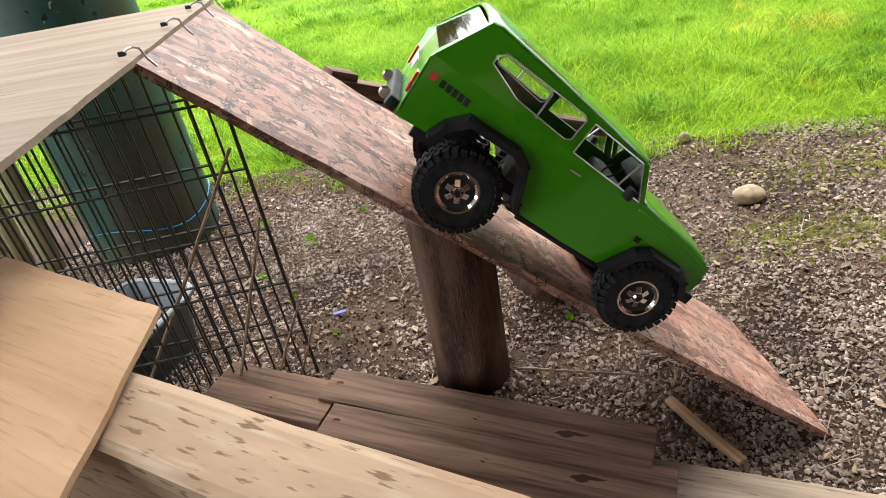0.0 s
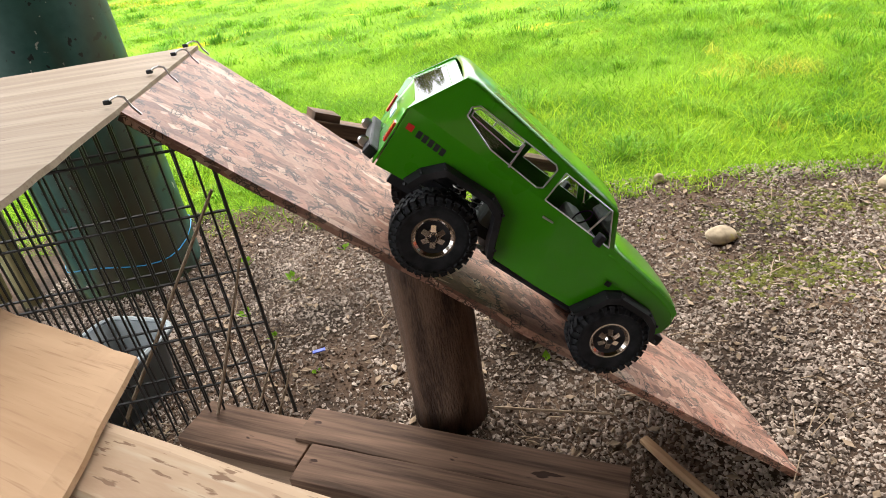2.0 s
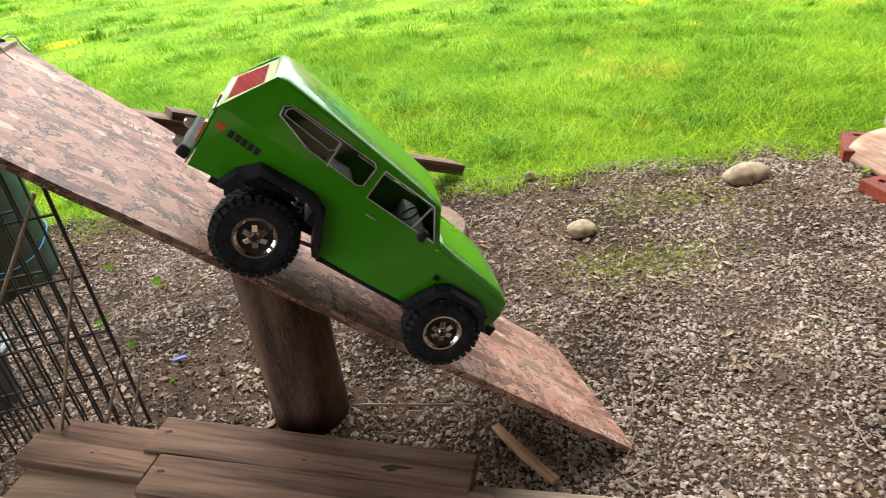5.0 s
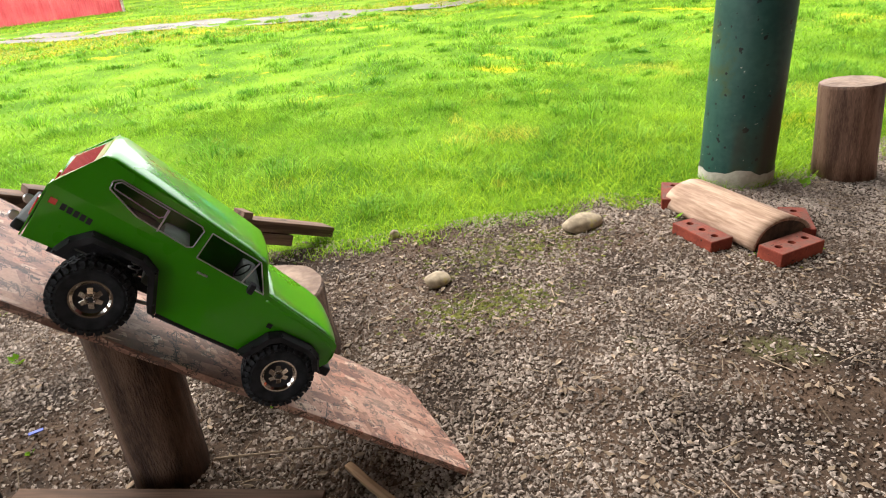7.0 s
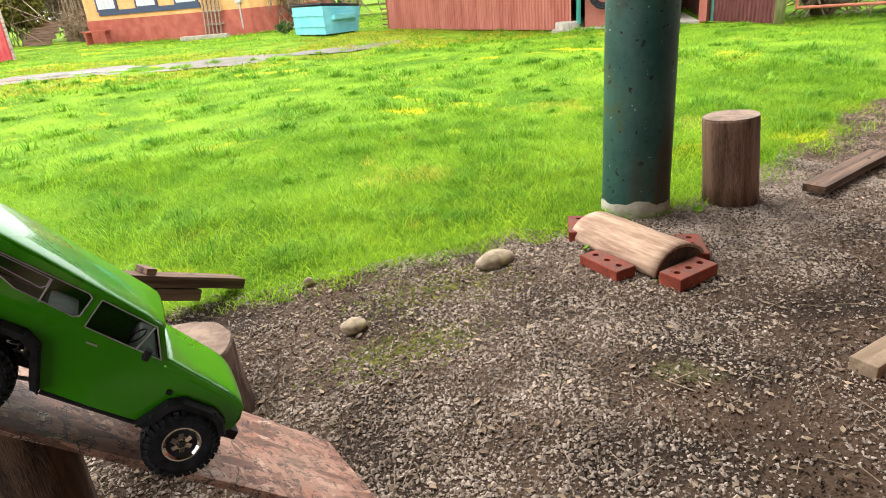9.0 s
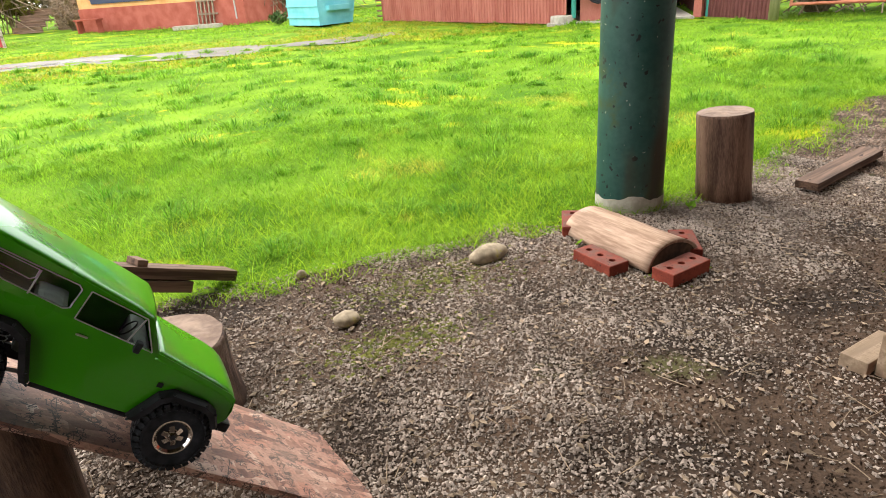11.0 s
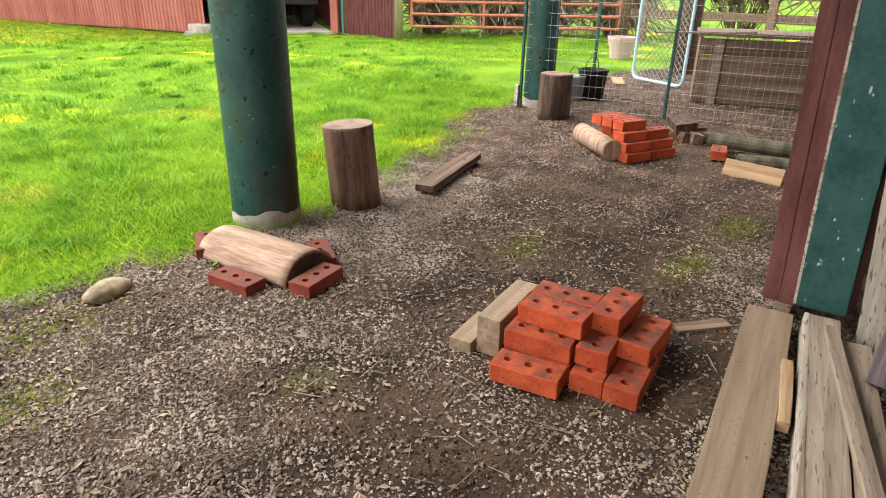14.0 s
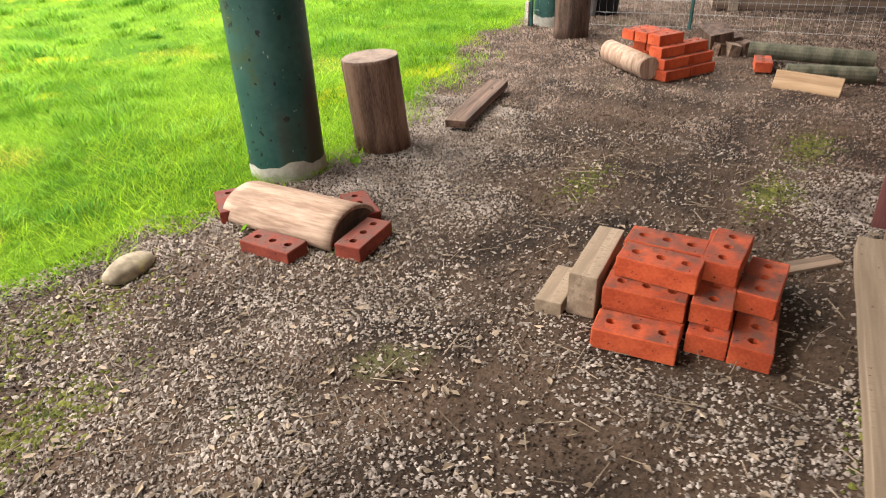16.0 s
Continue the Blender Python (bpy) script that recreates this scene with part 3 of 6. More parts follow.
grass("grass", 185000, -3.0, 6.0, 1.95, 4.8, 0.012, 0.066, 0.0031, 41, "fresh green lawn grass with uneven tufts beside the gravel")
grass("grass", 60000, -6.0, 11.0, 4.4, 10.5, 0.016, 0.050, 0.008, 42, "bright green lawn grass farther out")
grass("grass", 70000, -9.0, 7.0, 10.5, 16.5, 0.015, 0.045, 0.013, 44, "yellowed mossy lawn grass along the track", M_BLADE_YELLOW)
grass("grass", 36000, -14.0, 12.0, 10.0, 27.0, 0.03, 0.08, 0.022, 43, "bright green lawn grass towards the buildings")


grass("grass", 42000, -3.0, 6.0, 1.95, 3.1, 0.014, 0.075, 0.0030, 45, "bright lime grass along the bare soil", M_BLADE_LIME)


def tufts(count, seed):
    """Wide clumps of longer blades arching outwards."""
    r = np.random.RandomState(seed)
    v, f = [], []
    for k in range(count):
        y = 2.3 + 10.5 * r.rand() ** 1.5
        x = r.uniform(-2.5 - 0.4 * y, 4.0 + 0.6 * y)
        if y < edge(x) + 0.08:
            continue
        big = r.uniform(0.5, 1.6)
        for j in range(int(60 + 70 * r.rand())):
            a = r.uniform(0, 6.28)
            d = 0.11 * big * abs(r.normal())
            h = big * r.uniform(0.030, 0.085) * math.exp(-d / (0.2 * big))
            px, py = x + d * math.cos(a), y + 0.8 * d * math.sin(a)
            a += r.normal() * 0.7
            w = 0.0014 + 0.00045 * y
            out = h * r.uniform(0.5, 1.5)
            dx, dy = math.cos(a), math.sin(a)
            b = len(v)
            v += [(px - dy * w, py + dx * w, 0), (px + dy * w, py - dx * w, 0), (px + dx * out * 0.4 + dy * w * 0.7, py + dy * out * 0.4 - dx * w * 0.7, h * 0.7),
                  (px + dx * out * 0.4 - dy * w * 0.7, py + dy * out * 0.4 + dx * w * 0.7, h * 0.7), (px + dx * out, py + dy * out, h * 0.9)]
            f += [(b, b + 1, b + 2, b + 3), (b + 3, b + 2, b + 4)]
    V_ = np.array(v)
    V_[:, 2] += height(V_[:, 0], V_[:, 1])
    return tagged(raw("grass_tuft", V_.tolist(), f, M_TUFT), "taller green grass tufts scattered over the lawn", "grass", kind="stuff")


tufts(620, 77)


# ---- posts and logs ----
def pole(name, x, y, r, h, label, seed, foot=True):
    t = thing(name, label, "post", pose(x, y, 0))
    part("shaft", lathe([(r, -0.05), (r, 0.02), (r, 0.5), (r, 1.2), (r, h)], 48, 0.006, seed), M_GREEN_PAINT, t, smooth=True)
    ring = lathe([(r + 0.003, -0.05), (r + 0.003, 0.045)], 48, 0.004, seed, close=False)
    for v in ring.verts:
        if v.co.z > 0:
            v.co.z += 0.012 * noise.noise(Vector((v.co.x * 22, v.co.y * 22, seed))) + 0.05 * max(0.0, noise.noise(Vector((v.co.x * 7 + 3, v.co.y * 7, seed)))) + 0.012
    if foot:
        part("bare_foot", ring, M_CONCRETE, t, "flaked pale concrete foot", smooth=True)
    for k in range(4):
        rr = r + 0.0015
        z = 0.42 + 0.38 * k
        part("seam", lathe([(rr, z), (rr, z + 0.003)], 40, 0.006, seed, close=False), M_GREEN_PAINT, t)
    return t


ROOF_Z = 3.1
pole("round_post", 2.251, 2.105, 0.146, ROOF_Z, "round post in chipped dark green paint with bare foot", 1)
pole("round_post", -1.02, 1.80, 0.20, ROOF_Z, "round post in dark green paint behind the wire crate", 2, False)
pole("round_post", 5.52, 2.72, 0.13, ROOF_Z, "round dark green post beside the wire fence", 3)


def stump(name, x, y, r, h, label, mat_side, mat_top, seed, lean=(0, 0), flare=1.0, squash=1.0, group=""):
    t = thing(name, label, "log", pose(x, y, -0.015, lean[0], lean[1], 0), group)
    prof = [(r * flare, 0), (r * (1 + (flare - 1) * 0.4), h * 0.25), (r, h * 0.55), (r * 0.99, h * 0.97), (r * 0.97, h)]
    part("trunk", lathe(prof, 40, 0.10, seed, squash=squash), mat_side, t, smooth=True)
    top = lathe([(r * 0.001, 0.004), (r * 0.3, 0.005), (r * 0.6, 0.004), (r * 0.955, 0.002)], 40, 0.10, seed, close=False, squash=squash)
    for v in top.verts:
        v.co.z += h + 0.002 * noise.noise(v.co * 40)
    part("cut_face", top, mat_top, t, "sawn end grain face")
    return t


stump("upright_log", 2.672, 1.975, 0.120, 0.392, "short brown peeled log standing on end on gravel", M_PEELED, M_ENDGRAIN, 5, lean=(-3, -3), group="standing logs")
stump("upright_log", 0.085, 1.040, 0.080, 0.415, "dark weathered log standing under the ramp", M_BARK, M_ENDGRAIN, 7, group="standing logs")
stump("upright_log", 0.327, 1.405, 0.150, 0.222, "squat wide stump beside the ramp with cracked top", M_BARK, M_ENDGRAIN, 9, flare=1.12, group="standing logs")
stump("upright_log", 5.10, 2.32, 0.125, 0.36, "dark brown log standing near the wire fence", M_BARK, M_ENDGRAIN, 11, group="standing logs")

# ---- the ramp ----
def quad_board(name, corners, thick, material, parent=None, label="", nu=24, nv=8, wob=0.0012, local=None):
    """A sheet on four corners (a, b, c, d in order), its top on them, with soft edges."""
    a, b, c, d = [Vector(p) for p in corners]
    nrm = (b - a).cross(d - a).normalized()
    bm = bmesh.new()
    grid = []
    for side in (0, 1):
        rows = []
        for j in range(nv + 1):
            row = []
            for i in range(nu + 1):
                u, v = i / nu, j / nv
                p = a.lerp(b, u).lerp(d.lerp(c, u), v)
                edge_in = 0.002 if (i in (0, nu) or j in (0, nv)) else 0
                p = p - nrm * (thick * side + (edge_in if side == 0 else -edge_in) + (wob * noise.noise(p * 14) if not edge_in else wob * 2 * noise.noise(p * 40)))
                row.append(bm.verts.new(p))
            rows.append(row)
        grid.append(rows)
    for side, rows in enumerate(grid):
        for j in range(nv):
            for i in range(nu):
                f = (rows[j][i], rows[j][i + 1], rows[j + 1][i + 1], rows[j + 1][i])
                bm.faces.new(f if side == 0 else f[::-1])
    t, u = grid
    for i in range(nu):
        bm.faces.new((t[0][i + 1], t[0][i], u[0][i], u[0][i + 1]))
        bm.faces.new((t[nv][i], t[nv][i + 1], u[nv][i + 1], u[nv][i]))
    for j in range(nv):
        bm.faces.new((t[j][0], t[j + 1][0], u[j + 1][0], u[j][0]))
        bm.faces.new((t[j + 1][nu], t[j][nu], u[j][nu], u[j + 1][nu]))
    if local is not None:
        bmesh.ops.transform(bm, matrix=local.inverted(), verts=bm.verts)
    ob = part(name, bm, material, parent, label)
    if local is not None:
        ob.matrix_world = local
    return ob


def frame_of(o, xdir, zdir):
    x = Vector(xdir).normalized()
    z = Vector(zdir)
    z = (z - x * z.dot(x)).normalized()
    y = z.cross(x)
    return Matrix.Translation(o) @ Matrix((x, y, z)).transposed().to_4x4()


RA, RB, RC, RD = (-0.225, 0.790, 0.780), (0.735, 0.842, -0.030), (0.645, 1.158, -0.012), (-0.294, 1.200, 0.775)
RAMP = frame_of(RA, Vector(RB) - Vector(RA), (0.64, 0.12, 0.76))
ramp = quad_board("ramp", (RA, RB, RC, RD), 0.017, M_OSB, local=RAMP)
tagged(ramp, "reddish brown strand board ramp leaning from deck to ground", "ramp")

deck = quad_board("deck", ((-0.16, 0.36, 0.787), (-0.296, 1.205, 0.782), (-0.86, 1.10, 0.782), (-0.80, 0.30, 0.787)), 0.011, M_PLY, wob=0.0006,
                  local=frame_of((-0.23, 0.8, 0.787), (1, 0.15, 0), (0, 0, 1)))
tagged(deck, "weathered tan plywood deck sheet on the wire crate", "deck")


def cable_tie(s):
    a = Vector(RA).lerp(Vector(RD), s)
    t = thing("cable_tie", "black and silver cable tie binding ramp to deck", "cable tie", Matrix.Translation(a), "ties along the ramp joint")
    down = (Vector(RB) - Vector(RA)).normalized()
    up = Vector((0, 0, 1))
    pts = [Vector((-0.018, 0.0, 0.010)), Vector((-0.010, 0, 0.0145)), Vector((-0.002, 0, 0.016)), Vector((0.006, 0, 0.0135)), down * 0.014 + up * 0.010, down * 0.022 + Vector((0.64, 0.1, 0.76)) * 0.004]
    part("strap", tubes_mesh(list(zip(pts, pts[1:])), 0.0016, 6), M_STEEL, t)
    part("tie_head", box((0.009, 0.006, 0.006), pose(-0.019, 0, 0.010), 0.001), M_DARK, t, "black tie head")


for s in (0.02, 0.45, 0.78, 0.97):
    cable_tie(s)


# ---- wire crate under the deck ----
crate = thing("wire_crate", "black wire dog crate panels standing under the deck", "crate")
CU = Vector((-0.973, -0.23, 0))


def wire_panel(o, width, h, name, thick=0.0025):
    o = Vector(o)
    for k in range(1, 26):
        p = o + CU * (width * k / 26)
        part("wire", tubes_mesh([(p, p + Vector((0, 0, h)))], thick), M_WIRE, crate)
    for k in range(7):
        p = o + Vector((0, 0, h * k / 6))
        part("cross_wire", tubes_mesh([(p, p + CU * width)], thick * 1.15), M_WIRE, crate)
    for k in (0, 1):
        p = o + CU * width * k
        part("corner_rod", tubes_mesh([(p, p + Vector((0, 0, h)))], 0.0038, 8), M_WIRE, crate)


wire_panel((-0.265, 1.05, 0.0), 0.75, 0.768, "front_wires")
wire_panel((-0.350, 1.085, 0.0), 0.75, 0.768, "back_wires")


def stick(p, q, r, label, material, name="stick", cat="stick"):
    p, q = Vector(p), Vector(q)
    m = frame_of(p, q - p, (0.1, 0.2, 1))
    L = (q - p).length
    bm = bmesh.new()
    ring0 = None
    for k in range(9):
        c = Vector((L * k / 8, 0, 0)) + noise.noise_vector(Vector((k * 0.9, L * 50, r * 900))) * r * 0.8
        ring = [bm.verts.new(c + Vector((0, math.cos(i * 1.0472), math.sin(i * 1.0472))) * r * (1.1 - 0.05 * k)) for i in range(6)]
        if ring0:
            for i in range(6):
                bm.faces.new((ring0[i], ring0[(i + 1) % 6], ring[(i + 1) % 6], ring[i]))
        else:
            bm.faces.new(ring)
        ring0 = ring
    bm.faces.new(ring0[::-1])
    ob = part(name, bm, material)
    ob.matrix_world = m
    return tagged(ob, label, cat)


stick((-0.62, 0.985, 0.06), (-0.275, 1.035, 0.56), 0.0042, "grey dry stick leaning on the wire crate", M_TWIG)
stick((-0.44, 1.00, 0.0), (-0.262, 1.03, 0.42), 0.0036, "tan dry stick leaning on the wire crate", M_TWIG)
stick((-0.355, 1.02, 0.0), (-0.245, 1.04, 0.22), 0.0032, "tan dry stalk leaning on the wire crate", M_TWIG)
stick((-0.305, 1.03, 0.0), (-0.235, 1.04, 0.15), 0.003, "short tan stalk leaning on the wire crate", M_TWIG)

tote = thing("storage_tub", "cloudy grey plastic tub on the soil behind wires", "tub", pose(-0.715, 1.095, 0, 0, 0, 78))
bm = bmesh.new()
rings = []
for w, d, z in ((0.13, 0.085, 0.0), (0.15, 0.10, 0.15), (0.165, 0.115, 0.15), (0.165, 0.115, 0.142), (0.145, 0.095, 0.148), (0.125, 0.08, 0.006)):
    ring = []
    for i in range(24):
        t = 2 * math.pi * i / 24
        sx, sy = abs(math.cos(t)) ** 0.35 * math.copysign(1, math.cos(t)), abs(math.sin(t)) ** 0.35 * math.copysign(1, math.sin(t))
        ring.append(bm.verts.new((w * sx, d * sy, z)))
    rings.append(ring)
for a, b in zip(rings, rings[1:]):
    for i in range(24):
        bm.faces.new((a[i], a[(i + 1) % 24], b[(i + 1) % 24], b[i]))
bm.faces.new(rings[0][::-1])
bm.faces.new(rings[-1])
part("tub_shell", bm, M_TOTE, tote, smooth=True)
lip = []
for i in range(40):
    t = 2 * math.pi * i / 40
    lip.append(Vector((0.160 * abs(math.cos(t)) ** 0.35 * math.copysign(1, math.cos(t)), 0.110 * abs(math.sin(t)) ** 0.35 * math.copysign(1, math.sin(t)), 0.152)))
part("tub_rim", tubes_mesh(list(zip(lip, lip[1:] + lip[:1])), 0.006, 6), M_TOTE_RIM, tote, "pale worn plastic rim")
# low dark block that makes the tub's inside dark
part("tub_soil", box((0.23, 0.14, 0.05), pose(0, 0, 0.04), 0.01, wobble=0.004), M_CLOD, tote, "dark fill in the tub")

for k, (x, y, h) in enumerate(((-1.30, 1.62, 0.62), (-1.44, 1.66, 0.60), (-1.58, 1.75, 0.66))):
    st = part("stake", lathe([(0.03, -0.03), (0.032, 0.3), (0.03, h)], 14, 0.08, 30 + k), M_STAKE, smooth=True)
    st.matrix_world = pose(x, y, 0, 0, 3, 0)
    tagged(st, "mossy round wooden stake in the ground", "stake", "stakes behind the crate")

cord = part("cord", tubes_mesh([(Vector((-1.02 + 0.205 * math.cos(a), 1.80 + 0.205 * math.sin(a), 0.10 + 0.02 * math.sin(a * 3))),
                                 Vector((-1.02 + 0.205 * math.cos(a + 0.2), 1.80 + 0.205 * math.sin(a + 0.2), 0.10 + 0.02 * math.sin(a * 3 + 0.6)))) for a in np.arange(0, 6.28, 0.2)], 0.0019),
            plain("blue cord", (0.02, 0.22, 0.45), 0.6))
tagged(cord, "thin bright blue cord tied round the green post", "cord")


# ---- boards ----
def board(name, p, q, w, th, material, label, cat="board", up=(0, 0, 1), bevel=0.002, wob=0.0015, group=""):
    """A plank from p to q (ends of the centre line of its top face)."""
    p, q = Vector(p), Vector(q)
    L = (q - p).length
    m = frame_of((p + q) / 2, q - p, up)
    ob = part(name, box((L, w, th), pose(0, 0, -th / 2), bevel, cuts=10, wobble=wob), material)
    ob.matrix_world = m
    return tagged(ob, label, cat, group)


board("beam", (-0.10, 0.330, 0.682), (0.589, 0.052, 0.682), 0.060, 0.09, M_PEEL, "timber rail with peeling pale paint", "beam", wob=0.002, bevel=0.009)
panel = quad_board("plywood_panel", ((-0.035, 0.39, 0.693), (-0.24, 0.49, 0.693), (-0.46, 0.15, 0.693), (-0.005, 0.19, 0.693)), 0.009, M_PLY_WARM,
                   local=frame_of((-0.03, 0.39, 0.693), (1, -0.45, 0), (0, 0, 1)))
tagged(panel, "smooth warm tan plywood sheet on the painted rail", "panel")

board("plank", (-0.463, 0.992, 0.058), (-0.185, 0.905, 0.054), 0.112, 0.028, M_BROWN, "short dark brown plank over the board pair", "board")
board("plank", (-0.205, 0.957, 0.062), (0.408, 0.763, 0.062), 0.086, 0.03, M_BROWN, "dark brown weathered plank with a long split", "board", group="brown planks")
board("plank", (-0.19, 0.858, 0.060), (0.424, 0.676, 0.060), 0.088, 0.03, M_BROWN, "dark brown weathered plank with a knot", "board", group="brown planks")
board("plank", (0.36, 0.733, 0.030), (0.84, 0.612, 0.026), 0.085, 0.022, M_GREY_WOOD, "pale grey weathered board on the soil", "board")
board("plank", (-0.46, 0.93, 0.031), (0.30, 0.73, 0.031), 0.16, 0.034, M_FENCE_WOOD, "dark under-board carrying the brown planks", "board")
st = board("wood_splinter", (0.465, 0.930, -0.002), (0.555, 0.775, 0.0), 0.019, 0.010, M_TAN_WOOD, "split pale wood scrap on gravel", "wood scrap", wob=0.004)

# stacked rails rising from the lawn
E0, P0 = Vector((0.50, 2.175, 0.055)), Vector((-0.25, 1.72, 0.46))
RD_ = P0 - E0
rails = thing("timber_rail_ramp", "two stacked dark brown timbers sloping up from grass", "ramp")
mr_ = frame_of(E0, RD_, (0, 0, 1))
for nm, s0, s1, dz in (("upper_timber", -0.02, 1.2, 0.0), ("lower_timber", 0.16, 1.2, -0.046)):
    L = RD_.length * (s1 - s0)
    ob = part(nm, box((L, 0.085, 0.04), pose(RD_.length * (s0 + s1) / 2, 0, dz - 0.02), 0.003, cuts=8, wobble=0.002), M_BROWN, rails)
    ob.matrix_world = mr_
for s in (0.36, 1.0):
    ob = part("cleat", box((0.075 if s > 0.5 else 0.035, 0.075, 0.022), pose(RD_.length * s, 0, 0.011), 0.002), M_BROWN, rails)
    ob.matrix_world = mr_


# ---- half log on bricks, bricks ----
def brick_mesh():
    L, W, H, r = 0.2, 0.095, 0.055, 0.0125
    outer = [(-L / 2, -W / 2), (L / 2, -W / 2), (L / 2, W / 2), (-L / 2, W / 2)]
    holes = [[(cx_ + r * math.cos(k * math.pi / 6), r * math.sin(k * math.pi / 6)) for k in range(12)] for cx_ in (-0.062, 0.0, 0.062)]
    bm = bmesh.new()
    for z in (0.0, H):
        b2 = fill([outer] + holes)
        for v in b2.verts:
            v.co.z = z
        join(bm, b2)
    bm.normal_update()
    for lp in holes:
        lo = [bm.verts.new((x, y, 0)) for x, y in lp]
        hi = [bm.verts.new((x, y, H)) for x, y in lp]
        for i in range(12):
            bm.faces.new((lo[(i + 1) % 12], lo[i], hi[i], hi[(i + 1) % 12]))
    lo = [bm.verts.new((x, y, 0)) for x, y in outer]
    hi = [bm.verts.new((x, y, H)) for x, y in outer]
    for i in range(4):
        bm.faces.new((lo[i], lo[(i + 1) % 4], hi[(i + 1) % 4], hi[i]))
    bmesh.ops.remove_doubles(bm, verts=bm.verts, dist=1e-5)
    bmesh.ops.recalc_face_normals(bm, faces=bm.faces)
    corner = [e for e in bm.edges if len(e.link_faces) == 2 and e.calc_face_angle() > 1.0 and max(abs(v.co.x) for v in e.verts) > L / 2 - 1e-4 or
              len(e.link_faces) == 2 and e.calc_face_angle() > 1.0 and min(abs(v.co.y) for v in e.verts) > W / 2 - 1e-4]
    bmesh.ops.bevel(bm, geom=corner, offset=0.0025, segments=1, affect="EDGES")
    me = bpy.data.meshes.new("brick")
    bm.to_mesh(me)
    bm.free()
    me.materials.append(M_BRICK)
    return me


BRICK = brick_mesh()
BRICK_DARK = BRICK.copy()
BRICK_DARK.materials[0] = M_BRICK_DARK


def brick(x, y, z, rz, label, group, rx=0, ry=0, short=1.0, mesh=None):
    ob = new("brick", mesh or BRICK)
    ob.matrix_world = pose(x, y, z, rx, ry, rz) @ Matrix.Diagonal((short * 0.965, 0.95, 1, 1))
    return tagged(ob, label, "brick", group)


PA, PL = 100.0, "orange-red cored clay brick in a stepped stack"
U, V = Vector((math.cos(radians(PA)), math.sin(radians(PA)), 0)), Vector((math.sin(radians(PA)), -math.cos(radians(PA)), 0))
PO = Vector((1.917, 0.530, 0.0))


def pile(u, v, course, along, turn=0.0, label=PL):
    """Brick centred u metres along the near face and v behind it; along: parallel to that face."""
    c = PO + U * u + V * v
    return brick(c.x, c.y, -0.003 + 0.0555 * course, (PA if along else PA - 90) + turn, label, "near brick stack", ry=random.uniform(-0.6, 0.6))


for args in ((0.0, 0.045, 0, True, 2), (-0.152, 0.165, 0, False, 0), (-0.247, 0.160, 0, False, -1), (0.0, 0.143, 0, True, 0), (-0.152, 0.37, 0, False, 0), (-0.248, 0.365, 0, False, 1), (0.0, 0.240, 0, True, -1),
             (0.004, 0.143, 1, True, 1), (-0.147, 0.210, 1, False, 0), (-0.246, 0.298, 1, False, -6), (0.004, 0.241, 1, True, 0), (-0.144, 0.415, 1, False, 0),
             (-0.012, 0.195, 2, True, -4), (-0.010, 0.292, 2, True, -3), (-0.152, 0.315, 2, False, -6)):
    pile(*args)
board("lumber_block", PO + U * 0.150 + V * 0.10 + Vector((0, 0, 0.122)), PO + U * 0.150 + V * 0.38 + Vector((0, 0, 0.122)), 0.072, 0.120, M_SAWN, "rough sawn tan timber block beside the bricks", "timber", bevel=0.003)
board("lumber_block", PO + U * 0.228 + V * 0.075 + Vector((0, 0, 0.040)), PO + U * 0.228 + V * 0.26 + Vector((0, 0, 0.040)), 0.070, 0.04, M_SAWN, "low tan timber step beside the bricks", "timber", bevel=0.003)

# half log bridge
H0, H1 = Vector((1.975, 1.475, 0)), Vector((1.915, 1.935, 0))
hl = thing("half_log", "pale debarked half log lying over bricks", "log", frame_of(H0, H1 - H0, (0, 0, 1)))
bm = bmesh.new()
prev = None
LL = (H1 - H0).length
for k in range(13):
    x = LL * k / 12
    ring = []
    for i in range(19):
        t = math.pi * i / 18
        rr = 0.125 * (1 + 0.05 * noise.noise(Vector((x * 4, math.cos(t) * 1.5, math.sin(t) * 1.5)))) * (1 - 0.06 * k / 12)
        ring.append(bm.verts.new((x, -rr * math.cos(t), 0.012 + 0.74 * rr * math.sin(t))))
    if prev:
        for i in range(18):
            bm.faces.new((prev[i], ring[i], ring[i + 1], prev[i + 1]))
    prev = ring
thicken(part("rounded_back", bm, M_HALF, hl, smooth=True), 0.012)
# end faces, with their shadow put into the colour
for x in (0.004, LL - 0.004):
    b2 = fill([[(-0.113 * math.cos(math.pi * i / 18), 0.013 + 0.080 * math.sin(math.pi * i / 18)) for i in range(19)]])
    bmesh.ops.transform(b2, matrix=Matrix(((0, 0, 1, x), (1, 0, 0, 0), (0, 1, 0, 0), (0, 0, 0, 1))), verts=b2.verts)
    part("end_grain", b2, M_END_SHADED, hl, "end grain with shade in its colour")
HL = "dark red cored brick wedged against the half log"
brick(1.765, 1.610, -0.012, 98, HL, "bricks round the half log", mesh=BRICK_DARK)
brick(1.955, 1.410, -0.008, 12, HL, "bricks round the half log", mesh=BRICK_DARK)
brick(1.872, 1.965, -0.008, 60, HL, "bricks round the half log", mesh=BRICK_DARK)
brick(2.11, 1.575, -0.012, 60, HL, "bricks round the half log", mesh=BRICK_DARK)


